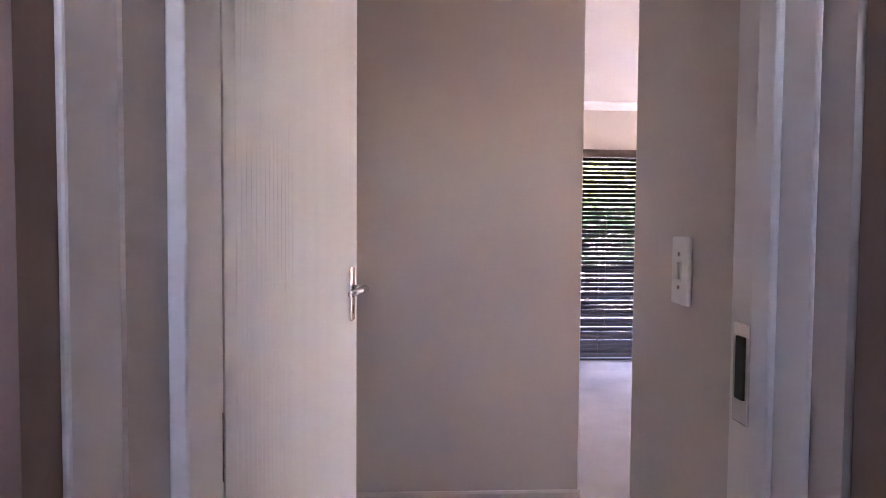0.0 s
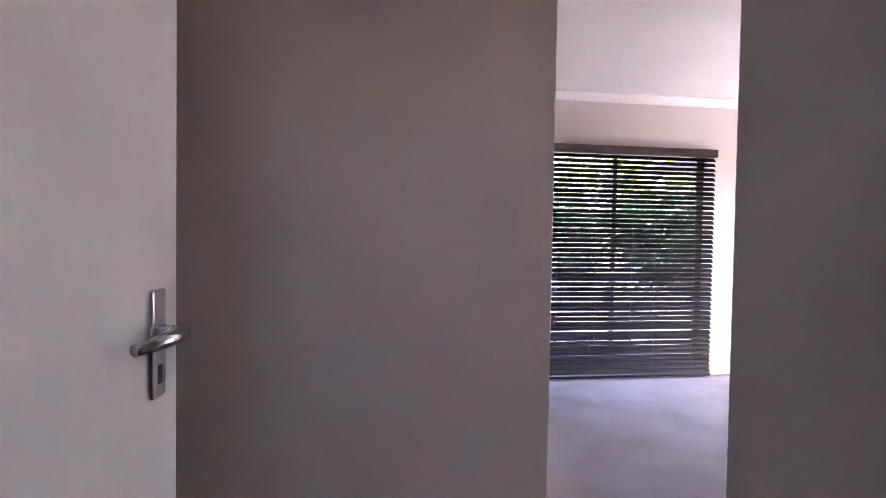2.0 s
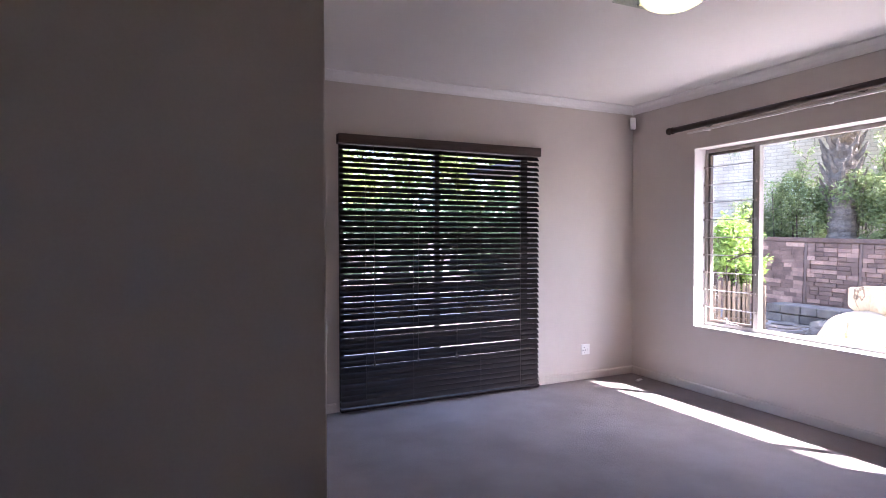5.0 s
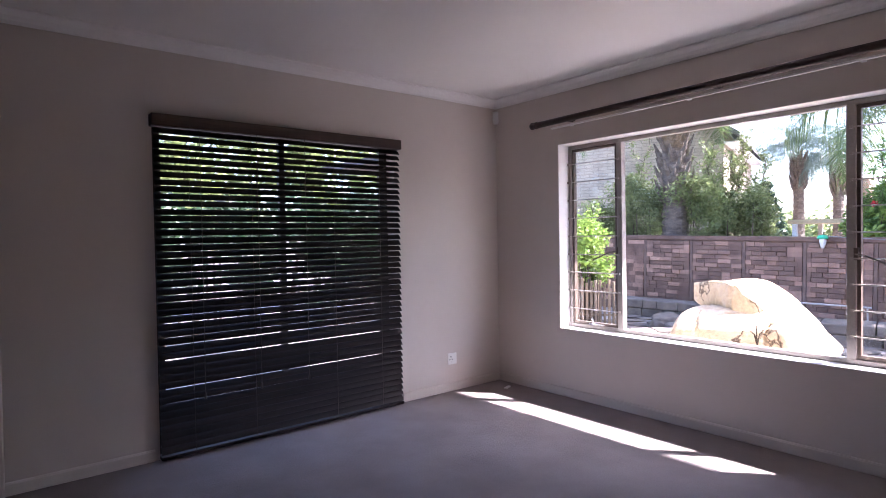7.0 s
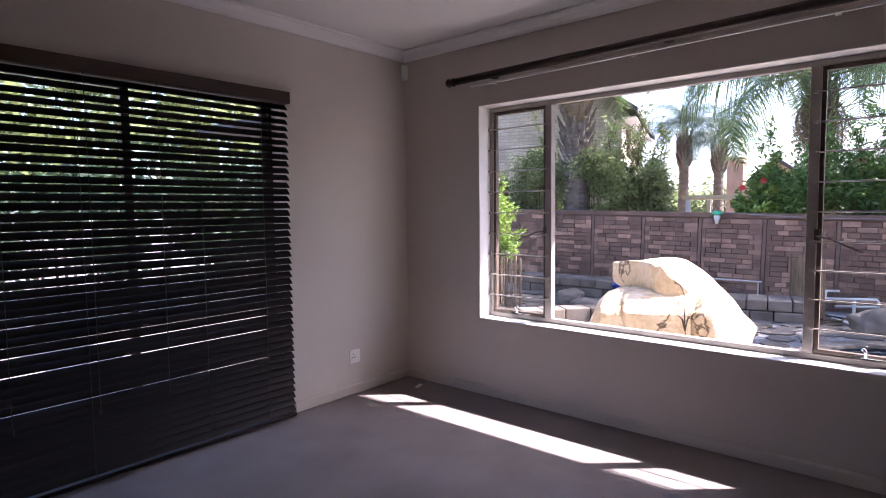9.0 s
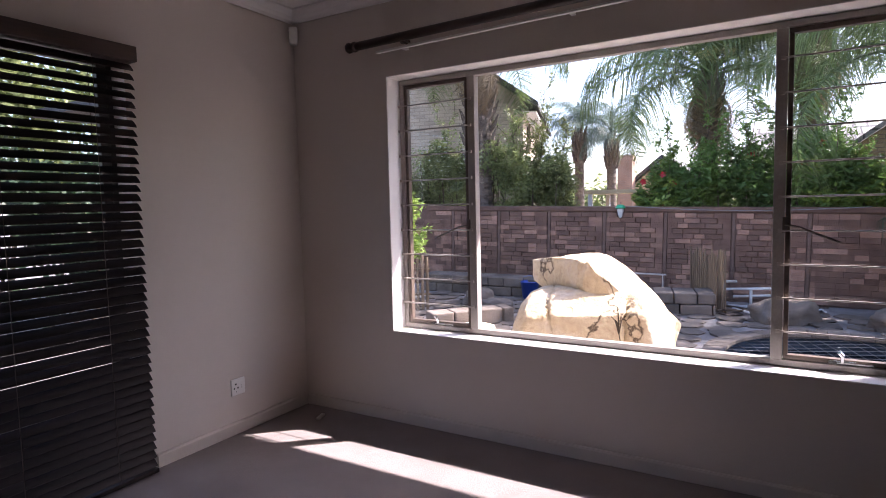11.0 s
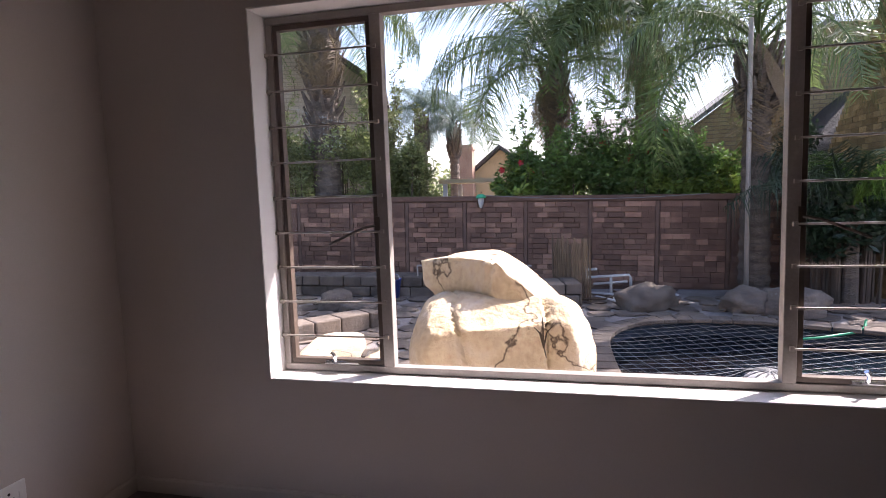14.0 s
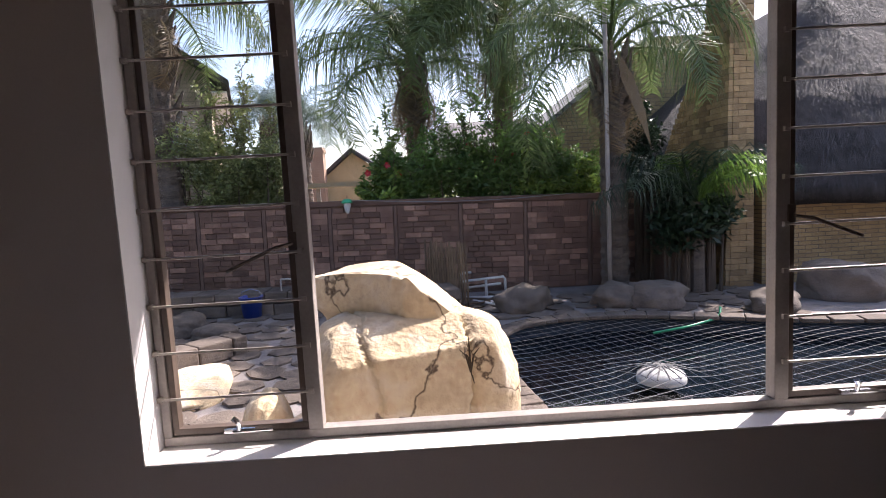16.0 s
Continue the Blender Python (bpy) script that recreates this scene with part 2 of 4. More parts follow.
# ---- mesh tools ----
class Shape:
    """Collects boxes, tubes and turned forms into one mesh."""
    def __init__(self):
        self.v, self.f = [], []

    def add(self, verts, faces):
        k = len(self.v)
        self.v += [tuple(p) for p in verts]
        self.f += [tuple(i + k for i in q) for q in faces]
        return self

    def box(self, x0, y0, z0, x1, y1, z1, m=None):
        p = [Vector(c) for c in ((x0, y0, z0), (x1, y0, z0), (x1, y1, z0), (x0, y1, z0), (x0, y0, z1), (x1, y0, z1), (x1, y1, z1), (x0, y1, z1))]
        if m:
            p = [m @ c for c in p]
        return self.add(p, [(3, 2, 1, 0), (4, 5, 6, 7), (0, 1, 5, 4), (1, 2, 6, 5), (2, 3, 7, 6), (3, 0, 4, 7)])

    def tube(self, pts, r, sides=8, caps=True):
        pts = [Vector(p) for p in pts]
        rs = r if isinstance(r, (list, tuple)) else [r] * len(pts)
        verts, faces = [], []
        for i, p in enumerate(pts):
            d = (pts[min(i + 1, len(pts) - 1)] - pts[max(i - 1, 0)]).normalized()
            a = d.cross(Vector((0.13, 0.21, 0.97)) if abs(d.z) < 0.9 else Vector((1, 0, 0))).normalized()
            b = d.cross(a)
            verts += [p + rs[i] * (math.cos(k * math.tau / sides) * a + math.sin(k * math.tau / sides) * b) for k in range(sides)]
        for i in range(len(pts) - 1):
            for k in range(sides):
                j = (k + 1) % sides
                faces.append((i * sides + k, i * sides + j, (i + 1) * sides + j, (i + 1) * sides + k))
        if caps:
            faces += [tuple(range(sides))[::-1], tuple((len(pts) - 1) * sides + k for k in range(sides))]
        return self.add(verts, faces)

    def turned(self, profile, sides=24, centre=(0, 0, 0)):
        c = Vector(centre)
        verts = [c + Vector((r * math.cos(k * math.tau / sides), r * math.sin(k * math.tau / sides), z)) for r, z in profile for k in range(sides)]
        faces = [(i * sides + k, i * sides + (k + 1) % sides, (i + 1) * sides + (k + 1) % sides, (i + 1) * sides + k) for i in range(len(profile) - 1) for k in range(sides)]
        return self.add(verts, faces)

    def mesh(self, name, mat, smooth=False):
        me = bpy.data.meshes.new(name)
        me.from_pydata(self.v, [], self.f)
        bm = bmesh.new()
        bm.from_mesh(me)
        bmesh.ops.recalc_face_normals(bm, faces=bm.faces)
        bm.to_mesh(me)
        bm.free()
        me.materials.append(mat)
        if smooth:
            me.shade_smooth()
        return me

    def make(self, name, mat, parent=None, bevel=0.0, smooth=False):
        ob = new(name, self.mesh(name, mat, smooth))
        if parent:
            ob.parent = parent
        if bevel:
            mod = ob.modifiers.new("bevel", "BEVEL")
            mod.width, mod.segments, mod.limit_method = bevel, 2, "ANGLE"
        return ob


def base(name, m, label, category, group="", kind=""):
    e = new(name)
    e.empty_display_size = 0.1
    e.matrix_basis = m
    return tagged(e, label, category, group, kind)


def boxes(name, mat, rows, bevel=0.0, label="", category="", kind="structure"):
    s = Shape()
    for r in rows:
        s.box(*r)
    return tagged(s.make(name, mat, bevel=bevel), label, category, kind=kind)


def piece(name, mesh, parent, m):
    ob = new(name, mesh)
    ob.parent = parent
    ob.matrix_basis = m
    return ob

# ---- room shell ----
H = 2.63          # ceiling
T = 0.24          # outer wall thickness
WY0, WY1, WZ0, WZ1 = -3.31, -0.74, 0.571, 2.126      # window opening
DX0, DX1, DZ = -2.975, -1.17, 2.13                    # patio door opening

boxes("floor", CARPET, [(-5.9, -7.6, -0.12, 0.0, 0.0, 0.0)], label="beige wall-to-wall carpet with a soft pile", category="carpet")
boxes("ceiling", CEIL, [(-5.9, -7.6, H, T, T, H + 0.12)], label="smooth white painted ceiling", category="ceiling")
boxes("wall_north", WALL, [(-3.82, 0, 0, DX0, T, H), (DX1, 0, 0, T, T, H), (DX0, 0, DZ, DX1, T, H), (-4.06, -2.81, 0, -3.82, T, H)],
      label="smooth beige painted wall with a patio door", category="wall")
boxes("wall_east", WALL, [(0, WY1, 0, T, 0, H), (0, -4.7, 0, T, WY0, H), (0, WY0, 0, T, WY1, WZ0), (0, WY0, WZ1, T, WY1, H)],
      label="smooth beige painted wall with a wide window", category="wall")
boxes("wall_south", WALL, [(-3.83, -4.7, 0, 0, -4.43, H)], label="smooth beige painted wall of the room", category="wall")
boxes("wall_passage_end", WALL, [(-5.4, -3.055, 0, -3.82, -2.81, H)], bevel=0.006, label="smooth beige painted wall facing the doorway", category="wall")
boxes("wall_passage_left", WALL, [(-5.4, -5.0, 0, -5.16, -3.055, H)], label="smooth beige painted wall behind the open door", category="wall")
boxes("wall_passage_right", WALL, [(-4.09, -5.0, 0, -3.83, -4.43, H)], bevel=0.006, label="smooth beige painted wall with a light switch", category="wall")
boxes("wall_doorway", WALL, [(-5.4, -5.21, 0, -4.922, -5.0, H), (-4.147, -5.21, 0, -3.83, -5.0, H), (-4.922, -5.21, 2.09, -4.147, -5.0, H)],
      label="beige painted wall around the doorway", category="wall")
# first two boxes: added slabs that carry the shade colour beside the doorway
# gap in the back wall: unseen opening, added to let sky light in
boxes("wall_corridor", SHADEDWALL, [(-5.66, -5.36, 0, -4.93, -5.308, H), (-4.14, -5.30, 0, -3.7, -5.214, H), (-5.9, -7.6, 0, -5.66, -5.24, H), (-3.7, -7.6, 0, -3.46, -5.24, H), (-5.66, -7.6, 0, -4.85, -7.36, H), (-4.45, -7.6, 0, -3.7, -7.36, H), (-4.85, -7.6, 0, -4.45, -7.36, 1.84), (-4.85, -7.6, 2.19, -4.45, -7.36, H), (-5.9, -5.24, 0, -5.4, -5.0, H), (-3.83, -5.24, 0, -3.46, -5.0, H)],
      label="corridor wall coloured brown for its shade", category="wall")


def strip(name, profile, runs, mat, label, category):
    """A moulding: profile of (out from the wall, height), drawn along straight runs (start, end, inward normal)."""
    s = Shape()
    for (ax, ay), (bx, by), (nx, ny) in runs:
        v = [(px + nx * o, py + ny * o, h) for px, py in ((ax, ay), (bx, by)) for o, h in profile]
        k = len(profile)
        s.add(v, [(i, (i + 1) % k, k + (i + 1) % k, k + i) for i in range(k)] + [tuple(range(k)), tuple(range(k, 2 * k))])
    return tagged(s.make(name, mat), label, category, kind="structure")


cove = [(0.002, H - 0.002), (0.002, 2.555), (0.012, 2.555), (0.016, 2.572), (0.03, 2.595), (0.055, 2.612), (0.075, 2.618), (0.078, H - 0.002)]
strip("cornice", cove, [((-3.82, 0), (0, 0), (0, -1)), ((0, -4.43), (0, 0), (-1, 0)), ((-4.09, -4.43), (0, -4.43), (0, 1)), ((-3.82, -3.055), (-3.82, 0), (1, 0))], CEIL,
      "white coved plaster cornice below the ceiling", "cornice")
skirt = [(0.0, 0.002), (0.012, 0.002), (0.012, 0.062), (0.007, 0.072), (0.0, 0.074)]
strip("baseboard", skirt, [((-3.82, 0), (DX0 - 0.03, 0), (0, -1)), ((DX1 + 0.05, 0), (0, 0), (0, -1)), ((0, -4.43), (0, 0), (-1, 0)), ((-4.09, -4.43), (0, -4.43), (0, 1)),
      ((-5.16, -3.055), (-3.82, -3.055), (0, -1)), ((-3.82, -3.055), (-3.82, 0), (1, 0)), ((-4.09, -4.98), (-4.09, -4.43), (-1, 0)), ((-5.16, -5.0), (-5.16, -3.055), (1, 0))], WALL,
      "low beige painted skirting board", "skirting")
# bright reveal of the window, painted white
boxes("trim", WHITE, [(0.002, WY0, WZ0, T - 0.002, WY1, WZ0 + 0.004), (0.002, WY0, WZ1 - 0.004, T - 0.002, WY1, WZ1), (0.002, WY1 - 0.004, WZ0 + 0.004, T - 0.002, WY1, WZ1 - 0.004),
      (0.002, WY0, WZ0 + 0.004, T - 0.002, WY0 + 0.004, WZ1 - 0.004)], label="white painted window reveal and sill", category="window sill")

# ---- roof over the window and outer skin ----
boxes("eaves", ROOFDARK, [(T, -9, 2.36, 0.98, 4, 2.44), (-6.5, T + 0.004, 2.5, T, 1.0, 2.58)], label="dark roof overhang above the window", category="eaves")
boxes("roof", ROOFDARK, [(-6.5, -9, H + 0.13, T, T, H + 0.2)], label="dark roof deck", category="roof")

# ---- window ----
FX = 0.15
win = base("window_1", pose(FX, 0, 0), "wide taupe steel window with barred side casements", "window", kind="structure")
M1, M2 = -1.245, -2.80
a, b = WZ0 + 0.006, WZ1 - 0.006
fr = Shape()
fr.box(-0.02, WY0 + 0.006, a, 0.03, WY1 - 0.006, a + 0.03).box(-0.02, WY0 + 0.006, b - 0.03, 0.03, WY1 - 0.006, b)
fr.box(-0.02, WY0 + 0.006, a + 0.03, 0.03, WY0 + 0.034, b - 0.03).box(-0.02, WY1 - 0.034, a + 0.03, 0.03, WY1 - 0.006, b - 0.03)
for y in (M1, M2):
    fr.box(-0.024, y - 0.024, a + 0.03, 0.03, y + 0.024, b - 0.03)
fr.make("frame", STEEL, win, bevel=0.003)
for y0, y1 in ((M1 + 0.026, WY1 - 0.036), (WY0 + 0.036, M2 - 0.026)):
    c = Shape()
    z0, z1 = a + 0.032, b - 0.032
    c.box(-0.012, y0, z0, 0.024, y1, z0 + 0.022).box(-0.012, y0, z1 - 0.022, 0.024, y1, z1)
    c.box(-0.012, y0, z0 + 0.022, 0.024, y0 + 0.02, z1 - 0.022).box(-0.012, y1 - 0.02, z0 + 0.022, 0.024, y1, z1 - 0.022)
    # same steel as the frame, coloured dark for the shadow on it
    sash = c.make("sash", STEELDARK, win, bevel=0.002)
    g = Shape().box(0.006, y0 + 0.02, z0 + 0.022, 0.010, y1 - 0.02, z1 - 0.022).make("pane", GLASS, win)
    g.visible_shadow = False
    for k in range(9):
        z = 0.74 + k * 0.1525
        s = Shape().tube([(-0.034, y0 - 0.028, z), (-0.034, y1 + 0.028, z)], 0.0045, 8)
        for y in (y0 - 0.022, y1 + 0.022):
            s.box(-0.038, y - 0.008, z - 0.008, -0.018, y + 0.008, z + 0.008)
        s.make("bar", ROD, win, smooth=False)
    inner = y0 if y0 > -2 else y1
    d = 1 if y0 > -2 else -1
    st = Shape().box(-0.03, inner - 0.012, 1.19, -0.005, inner + 0.012, 1.26)
    st.tube([(-0.035, inner, 1.225), (-0.06, inner + d * 0.05, 1.215), (-0.075, inner + d * 0.20, 1.15)], 0.006, 6)
    st.make("stay", STEELDARK, win)
    mid = (y0 + y1) / 2
    hd = Shape().box(-0.03, mid - 0.05, z0 + 0.004, -0.012, mid + 0.05, z0 + 0.018).tube([(-0.03, mid, z0 + 0.01), (-0.04, mid, z0 + 0.045)], 0.007, 8)
    hd.tube([(-0.04, mid, z0 + 0.045), (-0.045, mid + 0.012, z0 + 0.06)], 0.009, 8).tube([(-0.035, mid - 0.11, z0 + 0.012), (-0.035, mid + 0.02, z0 + 0.012)], 0.004, 6)
    hd.make("latch", CHROME, win)
g = Shape().box(0.004, M2 + 0.024, a + 0.03, 0.008, M1 - 0.024, b - 0.03).make("pane", GLASS, win)
g.visible_shadow = False

# ---- patio door and blind ----
door = base("door_1", pose(0, 0.1, 0), "bronze aluminium sliding patio door with two glass leaves", "patio door", kind="structure")
s = Shape().box(DX0 + 0.004, 0, 0.002, DX0 + 0.03, 0.08, DZ - 0.004).box(DX1 - 0.03, 0, 0.002, DX1 - 0.004, 0.08, DZ - 0.004)
s.box(DX0 + 0.03, 0, DZ - 0.03, DX1 - 0.03, 0.08, DZ - 0.004).box(DX0 + 0.03, 0, 0.002, DX1 - 0.03, 0.08, 0.04)
s.make("frame", ALU, door, bevel=0.003)
for x0, x1, y in ((DX0 + 0.032, -2.05, 0.042), (-2.11, DX1 - 0.032, 0.004)):
    s = Shape().box(x0, y, 0.042, x0 + 0.045, y + 0.034, DZ - 0.032).box(x1 - 0.045, y, 0.042, x1, y + 0.034, DZ - 0.032)
    s.box(x0 + 0.045, y, 0.042, x1 - 0.045, y + 0.034, 0.12).box(x0 + 0.045, y, DZ - 0.06, x1 - 0.045, y + 0.034, DZ - 0.032)
    s.make("leaf", ALU, door, bevel=0.002)
    g = Shape().box(x0 + 0.045, y + 0.014, 0.12, x1 - 0.045, y + 0.018, DZ - 0.06).make("pane", GLASS, door)
    g.visible_shadow = False
boxes("threshold", ALU, [(DX0, 0.0, -0.1, DX1, T, 0.0)], label="bronze patio door threshold", category="threshold")

BX0, BX1 = -2.992, -1.15
blind = base("venetian_blind", pose(0, -0.05, 0), "dark brown wooden venetian blind, lowered, slats half closed", "blind")
Shape().box(BX0, -0.035, 2.075, BX1, 0.048, 2.15).make("headrail", LITWOOD, blind, bevel=0.004)
slat = Shape()
prof = [(-0.025, -0.0015), (-0.01, 0.0008), (0.0, 0.0012), (0.01, 0.0008), (0.025, -0.0015)]
v = [(x, yy, zz + o) for x in (BX0 + 0.012, BX1 - 0.012) for o in (0.0, 0.0028) for yy, zz in prof]
slat.add(v, [(i, i + 1, 11 + i, 10 + i) for i in range(4)] + [(5 + i, 6 + i, 16 + i, 15 + i) for i in range(4)] + [(0, 5, 15, 10), (4, 9, 19, 14), (0, 1, 2, 3, 4, 9, 8, 7, 6, 5), (10, 11, 12, 13, 14, 19, 18, 17, 16, 15)])
slat_mesh = slat.mesh("slat", DARKWOOD)
random.seed(5)
N = 45
for k in range(N):
    z = 0.062 + k * (2.05 - 0.062) / (N - 1)
    piece("slat", slat_mesh, blind, pose(0, 0, z, 46.5 + random.uniform(-2.5, 2.5), random.uniform(-0.08, 0.08), 0))
Shape().box(BX0 + 0.01, -0.027, 0.012, BX1 - 0.01, 0.027, 0.034).make("bottom_rail", DARKWOOD, blind, bevel=0.004)
for x in (-2.78, -2.38, -1.76, -1.36):
    Shape().box(x - 0.0015, -0.0215, 0.034, x + 0.0015, -0.0205, 2.075).box(x - 0.0015, 0.0205, 0.034, x + 0.0015, 0.0215, 2.075).make("ladder_cord", CORD, blind)
for x in (-2.72, -2.35, -2.0):
    pts = [(x, -0.045, 2.09), (x + 0.004, -0.043, 1.4), (x, -0.044, 0.4)]
    Shape().tube(pts, 0.0022, 6).turned([(0.001, 0.0), (0.006, -0.006), (0.009, -0.035), (0.004, -0.045), (0.001, -0.045)], 10, pts[-1]).make("pull_cord", CORD, blind)

# ---- curtain rod ----
rod = base("curtain_rod", pose(-0.115, 0, 2.285, -0.95), "dark brown wooden curtain rod with a turned end knob", "curtain rod")
Shape().tube([(0, -0.62, 0), (0, -3.66, 0)], 0.025, 20).make("pole", RODWOOD, rod, smooth=True)
for y, d in ((-0.62, 1), (-3.66, -1)):
    prof = [(0.0, 0.021), (0.010, 0.030), (0.022, 0.030), (0.03, 0.022), (0.038, 0.022), (0.048, 0.030), (0.062, 0.031), (0.072, 0.024), (0.078, 0.004)]
    Shape().tube([(0, y + d * o, 0) for o, r in prof], [r for o, r in prof], 20).make("finial", RODWOOD, rod, smooth=True)
for y in (-0.9, -2.1, -3.4):
    Shape().tube([(0.0, y, 0), (0.115, y, 0)], 0.010, 10).turned([(0.001, 0), (0.03, 0), (0.03, 0.01), (0.001, 0.01)], 16, (0.1, y, -0.005)).make("bracket", RODWOOD, rod)
track = base("curtain_track", pose(-0.055, 0, 2.245, -0.95), "slim white metal curtain track under the rod", "curtain track")
Shape().box(-0.012, -3.6, -0.006, 0.012, -0.72, 0.006).make("rail", PLASTIC, track, bevel=0.002)
for y in (-0.9, -1.9, -2.9, -3.5):
    Shape().box(0.012, y - 0.012, -0.004, 0.055, y + 0.012, 0.012).make("bracket", PLASTIC, track)

# ---- ceiling lamp ----
lamp = base("ceiling_lamp", pose(-1.96, -2.33, H - 0.03, 0, 0, 0), "square glass ceiling lamp with a lit yellow alabaster bowl", "ceiling lamp")
Shape().turned([(0.001, 0.03), (0.075, 0.03), (0.075, -0.03), (0.001, -0.03)], 24).make("canopy", CHROME, lamp)
Shape().tube([(0, 0, -0.03), (0, 0, -0.075)], 0.012, 10).make("stem", CHROME, lamp)
Shape().box(-0.2, -0.2, -0.083, 0.2, 0.2, -0.075).make("glass_plate", GREENGLASS, lamp, bevel=0.002)
Shape().turned([(0.155, -0.084), (0.15, -0.10), (0.13, -0.122), (0.10, -0.138), (0.06, -0.148), (0.02, -0.152), (0.0005, -0.152)], 32).make("bowl", BOWL, lamp, smooth=True)
for k in range(4):
    ang = k * math.pi / 2 + 0.4
    Shape().turned([(0.0005, -0.098), (0.008, -0.096), (0.009, -0.084), (0.0005, -0.083)], 12, (0.17 * math.cos(ang), 0.17 * math.sin(ang), 0)).make("clip", CHROME, lamp)

# ---- small fittings ----
sensor = base("motion_sensor", pose(-0.055, -0.055, 2.46, 0, 0, -45), "small white alarm sensor high in the corner", "alarm sensor")
s = Shape()
s.add([(x, y, z) for z, w, d in ((-0.055, 0.022, 0.028), (-0.03, 0.027, 0.038), (0.045, 0.027, 0.036), (0.055, 0.022, 0.028)) for x, y in ((-w, 0.03), (w, 0.03), (w, -d), (-w, -d))],
      [(i * 4 + k, i * 4 + (k + 1) % 4, i * 4 + 4 + (k + 1) % 4, i * 4 + 4 + k) for i in range(3) for k in range(4)] + [(0, 1, 2, 3), (12, 13, 14, 15)])
s.make("body", PLASTIC, sensor, bevel=0.006)
Shape().box(-0.018, -0.0395, -0.028, 0.018, -0.0365, 0.0).make("lens", WHITE, sensor)
Shape().box(-0.015, 0.03, -0.01, 0.015, 0.055, 0.03).make("mount", PLASTIC, sensor)

sock = base("power_socket", pose(-0.588, 0, 0.286), "white three-pin wall socket with a switch", "socket")
Shape().box(-0.05, -0.009, -0.05, 0.05, 0, 0.05).make("plate", PLASTIC, sock, bevel=0.004)
holes = Shape()
for x, z in ((-0.018, 0.018), (-0.03, -0.006), (-0.004, -0.006)):
    holes.tube([(x, -0.0098, z), (x, -0.0085, z)], 0.0055, 10)
holes.tube([(-0.016, -0.0098, -0.028), (-0.016, -0.0085, -0.028)], 0.003, 8)
holes.make("pin_holes", BLACK, sock)
Shape().box(0.018, -0.013, -0.014, 0.032, -0.0088, 0.014).make("rocker", PLASTIC, sock, bevel=0.002)

sw = base("light_switch", pose(-4.09, -4.70, 1.284, 0, 0, -90), "white light switch plate with one rocker and two screws", "light switch")
Shape().box(-0.036, -0.010, -0.068, 0.036, 0, 0.068).make("plate", PLASTIC, sw, bevel=0.004)
Shape().box(-0.010, -0.0115, -0.021, 0.010, -0.0095, 0.021).make("surround", WHITE, sw)
Shape().box(-0.007, -0.0165, -0.017, 0.007, -0.011, 0.017).make("rocker", PLASTIC, sw, bevel=0.002)
for z in (-0.033, 0.033):
    Shape().tube([(0, -0.0118, z), (0, -0.0095, z)], 0.0042, 12).make("screw", CHROME, sw)

scrap = tagged(Shape().box(-0.045, -0.014, 0.001, 0.045, 0.014, 0.012, pose(-0.17, -0.27, 0, 0, 0, 20)).make("plastic_clip", PLASTIC, bevel=0.003), "small white plastic clip lying on the carpet", "clip")

# ---- inner door ----
dframe = base("door_2", pose(0, 0, 0), "white painted steel door frame of the open doorway", "door frame", kind="structure")
s = Shape()
s.box(-4.921, -5.115, 0.002, -4.897, -4.987, 2.06).box(-5.02, -5.305, 0.002, -4.925, -5.212, 2.06).box(-4.155, -5.16, 0.002, -4.148, -4.99, 2.06)
s.box(-4.921, -5.16, 2.06, -4.148, -4.99, 2.088)
s.box(-4.167, -5.10, 0.002, -4.155, -5.06, 2.06)
s.make("frame", WHITE, dframe, bevel=0.004)
st = Shape().box(-4.159, -5.045, 1.09, -4.1545, -5.005, 1.235)
st.make("strike_plate", CHROME, dframe, bevel=0.002)
Shape().box(-4.161, -5.035, 1.125, -4.1585, -5.015, 1.215).make("latch_hole", BLACK, dframe)

leaf = base("inner_door", pose(-4.905, -4.985, 0, 0, 0, 82.5), "white painted panelled door standing open, chrome lever handle", "door")
L = 0.845
body = Shape().box(0, -0.0, 0.01, L, 0.038, 2.04)
body.make("panel", DOOR, leaf, bevel=0.004)
mould = Shape().box(0.012, -0.004, 0.05, 0.026, 0.0, 2.0)
mould.make("moulding", DOOR, leaf, bevel=0.0015)
groove = Shape()
for k in range(14):
    groove.box(0.06 + k * 0.019, -0.0004, 0.05, 0.068 + k * 0.019, 0.0, 2.0)
groove.make("grain_ribs", DOOR, leaf, bevel=0.0005)
hx = L - 0.072
Shape().box(hx - 0.020, -0.008, 1.105, hx + 0.020, -0.0005, 1.255).make("handle_plate", CHROME, leaf, bevel=0.004)
lv = Shape().tube([(hx, -0.008, 1.195), (hx, -0.036, 1.195)], 0.010, 12)
lv.tube([(hx + 0.012, -0.034, 1.196), (hx - 0.01, -0.042, 1.196), (hx - 0.05, -0.038, 1.193), (hx - 0.10, -0.024, 1.190)], [0.009, 0.0115, 0.010, 0.008], 12)
lv.make("lever", CHROME, leaf, smooth=True)
Shape().box(hx - 0.005, -0.0088, 1.125, hx + 0.005, -0.0075, 1.15).make("keyhole", BLACK, leaf)
for z in (0.25, 1.0, 1.8):
    Shape().tube([(-0.006, -0.004, z), (-0.006, -0.004, z + 0.1)], 0.006, 10).make("hinge", CHROME, leaf)

# ---- garden ----
G = -0.3
random.seed(11)
